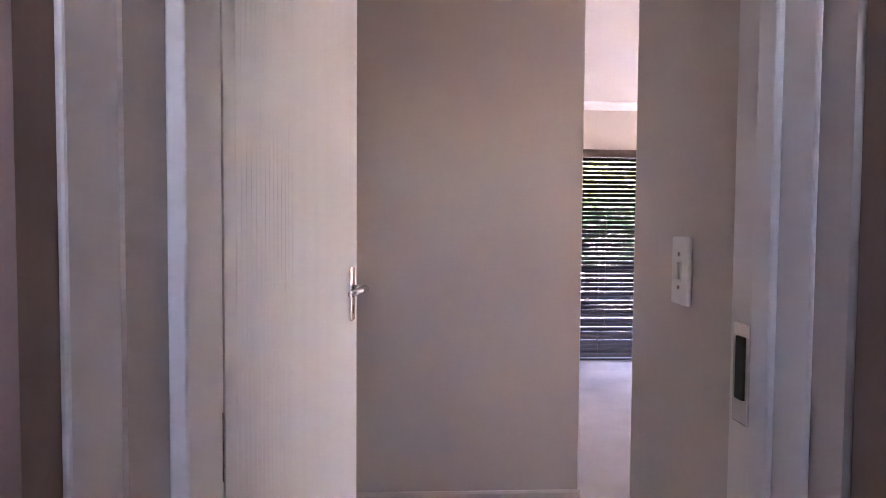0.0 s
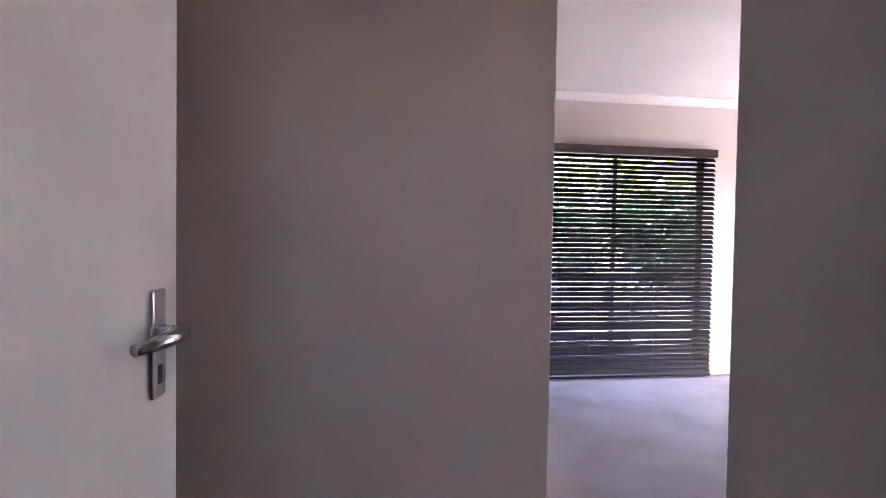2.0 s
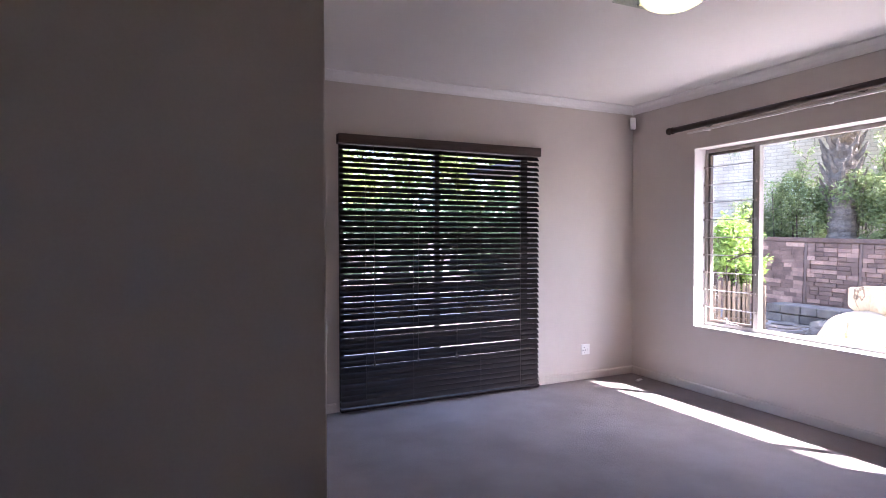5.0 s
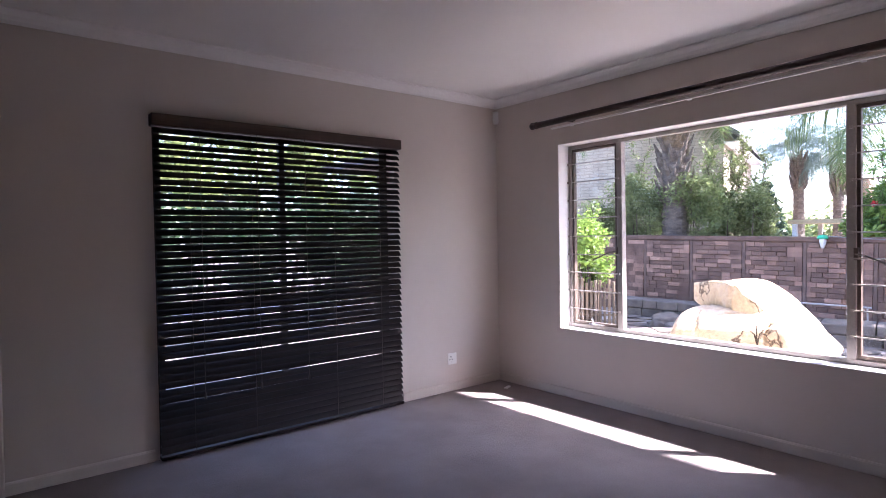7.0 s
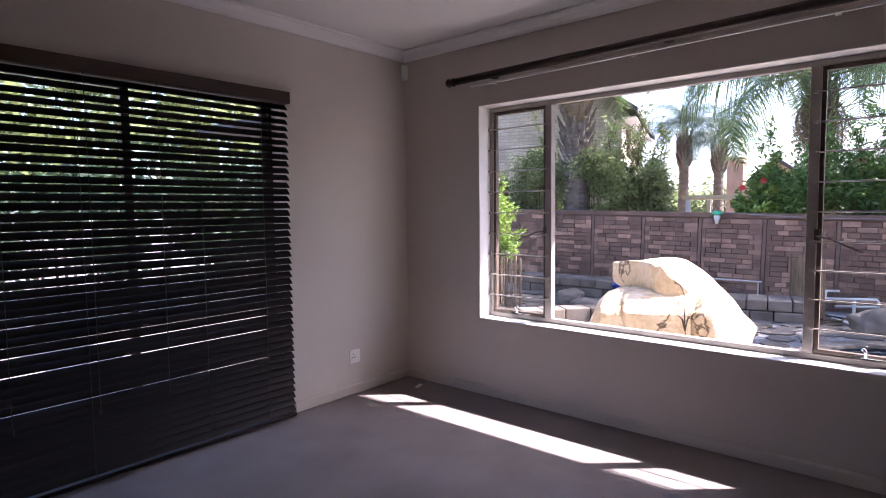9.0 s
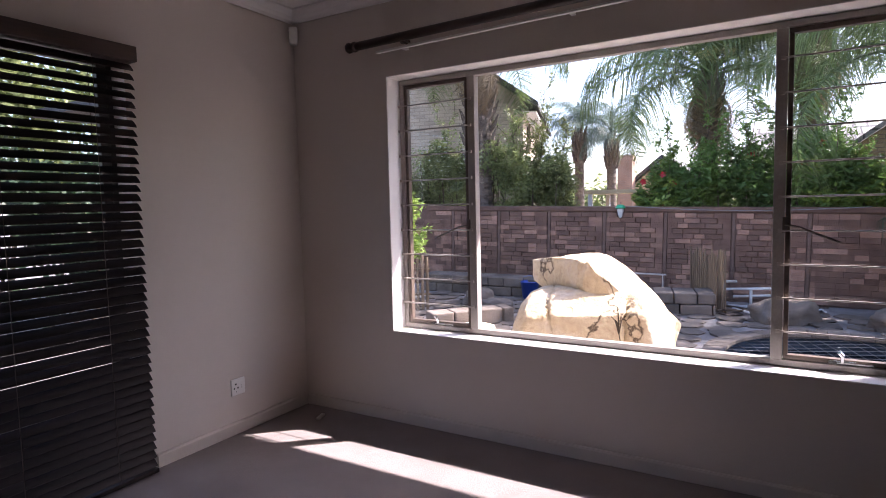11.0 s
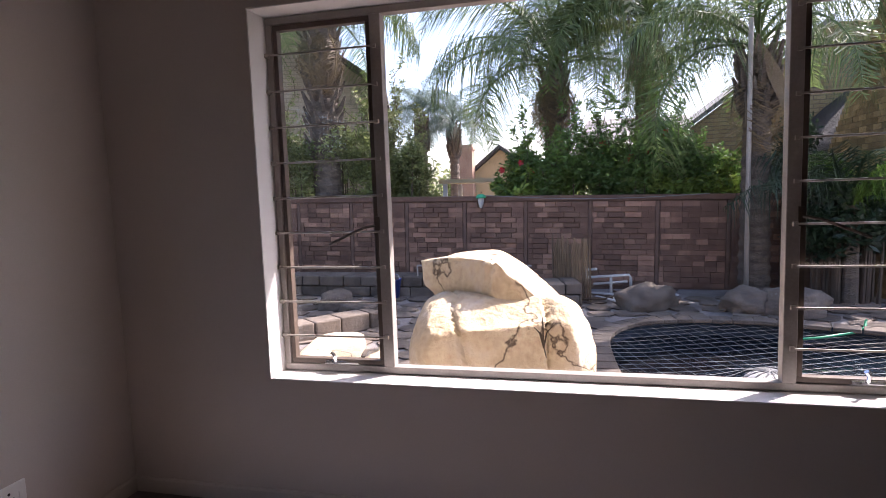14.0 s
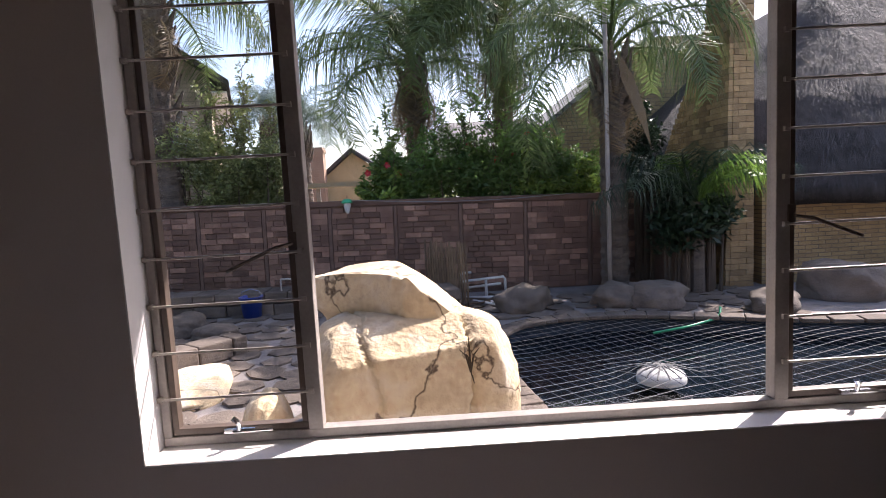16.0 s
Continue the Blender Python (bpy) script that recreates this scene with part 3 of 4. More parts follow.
POOL = [(1.8, -2.42), (2.4, -2.25), (3.2, -2.15), (4.2, -2.15), (4.9, -2.5), (5.2, -3.1), (5.2, -4.0), (4.85, -5.0), (4.45, -6.0), (4.1, -7.2), (3.0, -7.9), (2.0, -7.4), (1.6, -6.0), (1.6, -4.0)]


def smooth_loop(pts, n=4):
    """A closed round outline through the given corners."""
    out, k = [], len(pts)
    for i in range(k):
        p0, p1, p2, p3 = (Vector(pts[(i + j - 1) % k]) for j in range(4))
        for s in range(n):
            t = s / n
            out.append(0.5 * (2 * p1 + (p2 - p0) * t + (2 * p0 - 5 * p1 + 4 * p2 - p3) * t * t + (3 * p1 - p0 - 3 * p2 + p3) * t ** 3))
    return out


loop = smooth_loop(POOL)


def in_loop(x, y, pts):
    c = False
    for i in range(len(pts)):
        a, b = pts[i], pts[i - 1]
        if (a[1] > y) != (b[1] > y) and x < (b[0] - a[0]) * (y - a[1]) / (b[1] - a[1]) + a[0]:
            c = not c
    return c


bm = bmesh.new()
inner = [bm.verts.new((p[0], p[1], G)) for p in loop]
outer = [bm.verts.new((x, y, G)) for x, y in ((-400, -400), (400, -400), (400, 400), (-400, 400))]
for ring in (inner, outer):
    for i in range(len(ring)):
        bm.edges.new((ring[i], ring[i - 1]))
bmesh.ops.triangle_fill(bm, edges=bm.edges[:], use_beauty=True, normal=(0, 0, 1))
me = bpy.data.meshes.new("ground")
bm.to_mesh(me)
bm.free()
me.materials.append(PAVE)
tagged(new("ground", me), "dark dry stone-paved garden ground", "ground", kind="structure")

n = len(loop)
basin = Shape().add([(p[0], p[1], z) for z in (G, -1.3) for p in loop], [(i, (i + 1) % n, n + (i + 1) % n, n + i) for i in range(n)] + [tuple(range(n, 2 * n))])
tagged(basin.make("pool_basin", POOLWALL), "dark blue plastered pool basin sunk in the ground", "pool", kind="structure")
WATER = material("pool_water", (0.008, 0.014, 0.022), rough=0.06, vary=0.15, scale=1.0, grain=5, bump=0.12, dist=0.02)
tagged(Shape().add([(p[0], p[1], -0.50) for p in loop], [tuple(range(n))]).make("water", WATER), "still dark blue pool water", "water", kind="structure")

# safety net over the pool
net = base("pool_net", pose(0, 0, 0), "white cord safety net stretched over the pool", "pool net")
DOME = Vector((3.1, -3.6))


def sag(x, y):
    d = (Vector((x, y)) - DOME).length
    return G - 0.05 - 0.03 * math.sin(x * 2.1) * math.sin(y * 1.3) + 0.14 * math.exp(-(d / 0.25) ** 2) + 0.012 * noise.noise((x * 2, y * 2, 0))


cords = Shape()
for axis in (0, 1):
    for k in range(-90, 40):
        c = k * 0.135
        run = []
        for j in range(-90, 60):
            e = j * 0.135
            u = Vector((c, e)) if axis == 0 else Vector((e, c))
            x, y = 2.9 + 0.94 * u.x - 0.34 * u.y, -3 + 0.34 * u.x + 0.94 * u.y
            x, y = x + 0.02 * noise.noise((x * 1.5, y * 1.5, 3)), y + 0.02 * noise.noise((x * 1.5, y * 1.5, 7))
            if in_loop(x, y, loop):
                run.append((x, y, sag(x, y)))
            else:
                if len(run) > 1:
                    cords.tube(run, 0.0028, 4, caps=False)
                run = []
tagged(cords.make("mesh_cords", NET, net), kind="stuff")
dome = base("pool_skimmer_float", pose(DOME.x, DOME.y, G - 0.06), "white ribbed plastic float dome under the net", "pool float")
Shape().turned([(0.21, -0.03), (0.21, 0.0), (0.2, 0.03), (0.16, 0.06), (0.1, 0.085), (0.04, 0.095), (0.0005, 0.096)], 28).make("shell", PVC, dome, smooth=True)
for k in range(6):
    ang = k * math.pi / 6
    Shape().tube([(0.2 * c * math.cos(ang), 0.2 * c * math.sin(ang), 0.105 - 0.07 * c * c) for c in (-1, -0.6, -0.2, 0.2, 0.6, 1)], 0.008, 6).make("rib", NET, dome)
hose = Shape().tube([(4.9, -5.05, G + 0.1), (4.85, -5.02, G + 0.03), (4.72, -4.88, G), (4.55, -4.5, G - 0.02), (4.4, -4.05, G - 0.03)], 0.014, 8)
tagged(hose.make("garden_hose", GREENPLASTIC, smooth=True), "thin green hose lying over the pool net", "hose")


def boulder(name, m, size, power, rough, mat, label, seed, detail=5, cuts=(), facets=(), kind=""):
    """A weathered rock: a rounded block with dents; cuts are deep narrow cracks (normal, offset, width, depth)."""
    bm = bmesh.new()
    bmesh.ops.create_icosphere(bm, subdivisions=detail, radius=1)
    off = Vector((seed * 7.3, seed * 3.1, seed))
    for vtx in bm.verts:
        d = vtx.co.normalized()
        r = (abs(d.x) ** power + abs(d.y) ** power + abs(d.z) ** power) ** (-1 / power)
        q = d * r
        for nrm, o in facets:
            nn = Vector(nrm).normalized()
            q -= nn * max(0.0, q.dot(nn) - o + 0.06 * noise.noise(q * 2 + off)) * 0.9
        q *= 1 + rough * (noise.noise(q * 1.3 + off) + 0.45 * noise.noise(q * 3.1 + off) + 0.16 * noise.noise(q * 8 + off) + 0.06 * noise.noise(q * 21 + off))
        for nrm, o, w, dep in cuts:
            wob = 0.10 * noise.noise(q * 2.2 + off) + 0.03 * noise.noise(q * 9 + off)
            e = (q.dot(Vector(nrm).normalized()) - o + wob) / w
            q *= 1 - dep * math.exp(-e * e)
        vtx.co = Vector((q.x * size[0], q.y * size[1], q.z * size[2]))
    me = bpy.data.meshes.new(name)
    bm.to_mesh(me)
    bm.free()
    me.materials.append(mat)
    me.shade_smooth()
    ob = new(name, me)
    ob.matrix_basis = m
    return tagged(ob, label, "boulder" if size[0] > 0.3 else "stone", kind=kind)


def rock_material(name, top, side, dark):
    """Sandstone with grey lichen blotches, ochre stains and dark thin cracks of its own."""
    m = material(name, side, rough=0.88, vary=0.2, scale=2.4, grain=26, bump=0.7, dist=0.02, color2=tuple(c * 0.72 for c in side))
    n, l = m.node_tree.nodes, m.node_tree.links
    p = n["Principled BSDF"]
    src = p.inputs["Base Color"].links[0].from_socket
    geo = n.new("ShaderNodeNewGeometry")
    no = n.new("ShaderNodeTexNoise")
    no.inputs["Scale"].default_value, no.inputs["Detail"].default_value = 3.3, 6
    l.new(geo.outputs["Position"], no.inputs["Vector"])
    r = n.new("ShaderNodeValToRGB")
    r.color_ramp.elements[0].position, r.color_ramp.elements[1].position = 0.52, 0.66
    l.new(no.outputs["Fac"], r.inputs[0])
    mx = n.new("ShaderNodeMix")
    mx.data_type = "RGBA"
    l.new(r.outputs[0], mx.inputs["Factor"])
    l.new(src, mx.inputs["A"])
    mx.inputs["B"].default_value = (*top, 1)
    vor, warp, lines, cm = n.new("ShaderNodeTexVoronoi"), n.new("ShaderNodeVectorMath"), n.new("ShaderNodeValToRGB"), n.new("ShaderNodeMix")
    warp.operation = "ADD"
    vor.feature = "DISTANCE_TO_EDGE"
    vor.inputs["Scale"].default_value = 0.75
    l.new(geo.outputs["Position"], warp.inputs[0])
    sc = n.new("ShaderNodeVectorMath")
    sc.operation = "SCALE"
    sc.inputs["Scale"].default_value = 0.5
    l.new(no.outputs["Color"], sc.inputs[0])
    l.new(sc.outputs[0], warp.inputs[1])
    l.new(warp.outputs[0], vor.inputs["Vector"])
    lines.color_ramp.elements[0].position, lines.color_ramp.elements[1].position = 0.001, 0.007
    lines.color_ramp.elements[0].color, lines.color_ramp.elements[1].color = (1, 1, 1, 1), (0, 0, 0, 1)
    l.new(vor.outputs["Distance"], lines.inputs[0])
    cm.data_type = "RGBA"
    l.new(lines.outputs[0], cm.inputs["Factor"])
    l.new(mx.outputs["Result"], cm.inputs["A"])
    cm.inputs["B"].default_value = (*dark, 1)
    l.new(cm.outputs["Result"], p.inputs["Base Color"])
    return m


ROCK = rock_material("weathered_sandstone", (0.66, 0.57, 0.45), (0.72, 0.56, 0.36), (0.08, 0.05, 0.03))
boulder("boulder", pose(1.74, -1.47, 0.14, 0, 3, 18), (0.56, 0.60, 0.50), 4.2, 0.06, ROCK, "large weathered golden sandstone boulder, flat faced", 2, 6,
        cuts=(((0.1, 1, 0.05), -0.46, 0.016, 0.13), ((0.15, 1, -0.1), 0.36, 0.020, 0.07), ((0.2, 0.5, 1), -0.35, 0.012, 0.03)),
        facets=(((-1, 0.05, 0.05), 0.93), ((0.15, -0.8, 0.6), 1.14), ((-0.5, -0.8, 0.25), 1.14), ((0, 0.9, 0.5), 1.1), ((-0.5, 0.1, 0.9), 1.05)))
boulder("boulder", pose(2.05, -1.5, 0.4), (0.8, 0.8, 0.8), 2.0, 0.07, ROCK, "long sandstone slab leaning on a larger boulder", 5, 6,
        cuts=(((0.62, 0.78, 0.1), -0.27, 0.018, 0.05), ((0.5, 0.3, 0.9), 0.30, 0.012, 0.025)),
        facets=(((0.05, -0.68, 0.73), 0.35), ((-0.77, 0.62, -0.12), 0.42), ((0.0, 0.10, 1), 0.62), ((-0.1, 0.95, -0.3), 0.62), ((-0.45, 0.45, -0.77), 0.10), ((-0.95, -0.3, 0.1), 0.69), ((1, 0, 0.2), 0.72), ((-0.1, -1, -0.2), 0.66)))
boulder("boulder", pose(1.42, -0.70, -0.05, 0, 0, 20), (0.26, 0.15, 0.33), 2.8, 0.12, ROCK, "sandstone boulder at the foot of larger ones", 7, 5)
weed = base("rock_weed", pose(1.22, -1.83, 0.45), "small dry dark weed growing from a rock crack", "weed")
for dy, dz in ((-0.05, 0.09), (0.055, 0.085), (0.005, 0.15), (-0.015, -0.10), (0.02, 0.06)):
    Shape().tube([(0, 0, -0.04), (-0.01, dy * 0.4, dz * 0.6), (-0.015, dy, dz)], [0.006, 0.005, 0.002], 5).make("stem", CRACK, weed)
boulder("flat_stone", pose(3.3, 0.5, G + 0.03, 0, 0, 10), (0.55, 0.30, 0.09), 3.5, 0.10, ROCK, "flat pale sandstone slab on the ground", 9, 4)
for x, y, sx, sy, sz, sd in ((5.85, -2.88, 0.30, 0.46, 0.30, 1), (5.75, -4.05, 0.30, 0.34, 0.26, 3), (5.6, -4.55, 0.32, 0.42, 0.28, 4), (5.0, -5.75, 0.32, 0.55, 0.24, 6), (5.5, -7.0, 0.45, 0.6, 0.4, 8),
                             (5.6, 1.5, 0.3, 0.4, 0.22, 12), (5.2, 1.0, 0.25, 0.3, 0.16, 13)):
    boulder("garden_rock", pose(x, y, G + sz * 0.35, 0, 0, sd * 40), (sx * 0.85, sy * 0.85, sz * 0.75), 2.8, 0.28, GREYROCK, "grey-brown rounded rock beside the pool", sd, 4)

# stone rim along the far side of the pool and low stone walls
def stone_wall(name, m, length, depth, height, label, size=0.26):
    e = base(name, m, label, "stone wall")
    rows = max(1, round(height / 0.15))
    for r in range(rows):
        x = 0.0
        while x < length - 0.04:
            w = min(length - x, random.uniform(0.75, 1.3) * size)
            z = r * height / rows
            Shape().box(x + 0.006, random.uniform(-0.012, 0.012), z + 0.005, x + w - 0.006, depth + random.uniform(-0.012, 0.012), z + height / rows - 0.005).make("stone", GREYROCK, e, bevel=0.018)
            x += w
    return e


stone_wall("stone_bench", pose(5.62, -0.58, G, 0, 0, -78), 1.5, 0.62, 0.32, "low dark stone bench of stacked blocks", 0.36)
stone_wall("low_stone_wall", pose(3.5, 1.12, G, 0, 0, -39), 1.2, 0.32, 0.22, "low edging wall of rough stones", 0.3)
stone_wall("planter_wall", pose(6.5, 3.2, G, 0, 0, -92), 3.4, 0.5, 0.34, "long low planter wall of rough grey stones", 0.36)
flag = [Shape().add([(r * math.cos(k * math.tau / 7 + 0.3) * s, r * math.sin(k * math.tau / 7 + 0.3), z) for z, q in ((0, 1), (0.028, 1), (0.036, 0.93)) for k, r in enumerate([q * random.uniform(0.75, 1.1) for _ in range(7)])],
                    [(i * 7 + k, i * 7 + (k + 1) % 7, i * 7 + 7 + (k + 1) % 7, i * 7 + 7 + k) for i in range(2) for k in range(7)] + [tuple(range(14, 21))]).mesh("flagstone", GREYROCK) for s in (0.8, 1.0, 1.25)]
paths = base("flagstone_paving", pose(0, 0, 0), "irregular grey flagstones set in the ground round the pool", "paving", kind="structure")
for i in range(13):
    for j in range(24):
        x, y = 2.2 + i * 0.36 + random.uniform(-0.06, 0.06), 2.6 - j * 0.37 + random.uniform(-0.06, 0.06)
        if not in_loop(x, y, loop) and not in_loop(x - 0.2, y, loop) and not in_loop(x + 0.16, y, loop) and x < 6.7 and len(paths.children) < 290:
            ob = piece("flagstone", flag[(i + j) % 3], paths, pose(x, y, G + 0.002, random.uniform(-1, 1), random.uniform(-1, 1), random.uniform(0, 360)) @ Matrix.Scale(0.195, 4))
            ob.matrix_basis = pose(x, y, G - 0.01, 0, 0, random.uniform(0, 360)) @ Matrix.Diagonal((0.185, 0.185, 1, 1))
rim = base("pool_coping", pose(0, 0, 0), "dark stone coping along the pool edge", "coping", kind="structure")
for i in range(0, len(loop), 1):
    p, q = loop[i], loop[(i + 1) % len(loop)]
    d = (q - p)
    ang = math.degrees(math.atan2(d.y, d.x))
    k = Shape().box(0.008, -0.20, 0.0, d.length - 0.008, 0.03, 0.05)
    ob = k.make("coping_stone", GREYROCK, rim, bevel=0.012)
    ob.matrix_basis = pose(p.x, p.y, G + 0.004 - 0.01, 0, 0, ang)

# bamboo screen, pipes, bucket, pole, solar light
screen = base("bamboo_screen", pose(6.12, -2.15, G, 0, 0, 32), "short bamboo pole screen beside the stone bench", "screen")
for k in range(17):
    Shape().tube([(k * 0.066, 0, 0.0), (k * 0.066 + random.uniform(-0.012, 0.012), 0.01, 0.84 + random.uniform(-0.05, 0.09))], 0.014, 7).make("pole", BAMBOO, screen)
for z in (0.25, 0.6):
    Shape().tube([(-0.02, -0.025, z), (1.08, -0.025, z)], 0.012, 7).make("rail", BAMBOO, screen)
pipes = base("pvc_pipe_stand", pose(6.6, -2.15, G), "white pvc pool pipe frame with elbows", "pipes")
for pts in ([(0, 0.06, 0.30), (0.0, -0.56, 0.34), (0, -0.58, 0.30), (0, -0.58, 0.04)], [(0.02, -0.30, 0.04), (0.02, -0.30, 0.32)], [(0.25, -0.05, 0.16), (0.25, -0.55, 0.2)], [(0.0, 0.05, 0.30), (0.12, 0.05, 0.40), (0.2, -0.1, 0.40)], [(0.02, 0.0, 0.06), (0.0, -0.7, 0.03)]):
    Shape().tube(pts, 0.02, 10).make("pipe", PVC, pipes, smooth=True)
for k in range(22):
    x, y = 6.2 + random.uniform(-0.15, 0.6), -2.65 + random.uniform(-0.75, 0.4)
    ang = random.uniform(0, math.pi)
    h = random.uniform(0.12, 0.3)
    tagged(Shape().tube([(x - h * math.cos(ang), y - h * math.sin(ang), G + 0.06), (x + h * math.cos(ang), y + h * math.sin(ang), G + 0.075)], 0.016, 6).make("stick", PVC if k % 3 == 0 else TWIG), "bleached stick lying on the paving", "stick", "sticks on the paving")
bucket = base("bucket", pose(6.3, 0.88, G), "blue plastic bucket standing on the paving", "bucket")
Shape().turned([(0.0005, 0.0), (0.12, 0.0), (0.155, 0.30), (0.165, 0.30), (0.165, 0.315), (0.145, 0.315), (0.112, 0.02), (0.0005, 0.02)], 24).make("shell", BLUEPLASTIC, bucket, smooth=True)
Shape().tube([(0, 0.15, 0.29), (0, 0.12, 0.38), (0, 0, 0.42), (0, -0.12, 0.38), (0, -0.15, 0.29)], 0.005, 6).make("handle", CHROME, bucket)
tagged(Shape().tube([(6.5, 0.5, G + 0.5), (6.45, -1.3, G + 0.5)], 0.014, 8).tube([(6.5, 0.5, G), (6.5, 0.5, G + 0.5)], 0.012, 6).tube([(6.45, -1.25, G), (6.45, -1.25, G + 0.5)], 0.012, 6).make("pool_pole_rack", ROD), "pale pool cleaning pole on two stakes", "pool pole")
tagged(Shape().tube([(6.5, -4.25, G), (6.52, -4.26, 2.0), (6.5, -4.26, 5.2)], 0.032, 12).make("steel_pole", ROD, smooth=True), "tall grey steel pole standing in the garden", "pole")

# boundary wall, slightly falling along its length
TILT = Matrix.Translation((7.3, -1.0, G)) @ pose(0, 0, 0, 1.2, 0, 0)
HW = 1.54
bwall = new("boundary_wall", Shape().box(0.03, -4.6, -0.25, 0.2, 9.5, HW - 0.01).mesh("boundary_wall", MORTAR))
bwall.matrix_basis = TILT
tagged(bwall, "weathered reddish-brown brick garden wall with narrow piers", "garden wall", kind="structure")
for y in [0.9 + 1.02 * k for k in range(-5, 9)]:
    Shape().box(0.006, y - 0.028, 0, 0.06, y + 0.028, HW - 0.09).make("pier", MORTAR, bwall, bevel=0.008)
Shape().box(-0.01, -4.6, HW - 0.085, 0.21, 9.5, HW).make("coping", BRICK, bwall, bevel=0.01)
lamp2 = base("solar_lantern", pose(7.24, -0.42, 1.22), "small green-topped hanging bird feeder lantern", "lantern")
Shape().turned([(0.0005, 0.07), (0.06, 0.06), (0.085, 0.02), (0.085, 0.0), (0.0005, 0.0)], 16).make("cap", GREENPLASTIC, lamp2, smooth=True)
Shape().turned([(0.05, 0.0), (0.055, -0.04), (0.035, -0.12), (0.02, -0.16), (0.0005, -0.16)], 16).make("jar", PVC, lamp2, smooth=True)
Shape().tube([(0, 0, 0.06), (0.03, 0, 0.12), (0.08, 0, 0.09)], 0.004, 6).make("hook", ALU, lamp2)
wire = Shape().tube([(7.24, -0.42 - k * 0.5, 1.27 - 0.07 * math.sin(k / 7 * math.pi) - 0.012 * k) for k in range(8)], 0.006, 5)
tagged(wire.make("garden_wire", NET), "thin pale wire strung along the wall", "wire")

# ---- plants ----
def frond_mesh(name, mat, length, droop, leaf, seed, pairs=78, up=0.6):
    """A feather palm leaf: an arching rib with two rows of hanging leaflets."""
    rnd = random.Random(seed)
    s = Shape()
    pts = []
    ang = up
    p = Vector((0, 0, 0))
    steps = 14
    for k in range(steps + 1):
        pts.append(p.copy())
        p += Vector((math.cos(ang), 0, math.sin(ang))) * length / steps
        ang -= droop / steps * (0.5 + k / steps)
    s.tube(pts, [0.028 * (1 - 0.85 * k / steps) for k in range(steps + 1)], 5)
    for i in range(pairs):
        t = 0.14 + 0.86 * i / pairs
        f = t * steps
        a, b = pts[min(int(f), steps - 1)], pts[min(int(f) + 1, steps)]
        c = a.lerp(b, f - int(f))
        d = (b - a).normalized()
        for side in (-1, 1):
            ll = leaf * (0.45 + 1.1 * math.sin(math.pi * min(1, t * 0.9 + 0.08))) * rnd.uniform(0.75, 1.1)
            out = (d * rnd.uniform(0.45, 0.75) + Vector((0, side * rnd.uniform(0.7, 1.0), rnd.uniform(-0.35, 0.3)))).normalized()
            mid = c + out * ll * 0.5
            tip = c + out * ll * 0.85 + Vector((0, 0, -ll * rnd.uniform(0.4, 1.0)))
            w = 0.0085 * d
            s.add([c - w, c + w, mid + w * 0.9, mid - w * 0.9, tip], [(0, 1, 2, 3), (3, 2, 4)])
    return s.mesh(name, mat)


GREENS = [frond_mesh("frond", FROND, 2.5, 2.2, 0.52, 1), frond_mesh("frond", FROND, 2.8, 2.6, 0.56, 2), frond_mesh("frond", FROND, 2.3, 1.9, 0.5, 3)]
DRY = [frond_mesh("dry_frond", FRONDDRY, 1.9, 2.3, 0.42, 4, 34), frond_mesh("dry_frond", FRONDDRY, 1.6, 2.6, 0.4, 5, 30)]
BLUES = [frond_mesh("frond", FRONDGREY, 2.6, 1.9, 0.6, 6), frond_mesh("frond", FRONDGREY, 2.3, 2.3, 0.55, 7)]
# fronds for the cycad's shaded part, the shade given by dark leaf colour
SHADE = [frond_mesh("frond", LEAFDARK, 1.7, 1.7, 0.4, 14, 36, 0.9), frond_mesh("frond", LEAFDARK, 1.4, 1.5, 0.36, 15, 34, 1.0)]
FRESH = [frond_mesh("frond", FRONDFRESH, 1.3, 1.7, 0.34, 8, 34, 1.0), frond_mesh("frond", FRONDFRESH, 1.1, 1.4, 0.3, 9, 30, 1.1)]


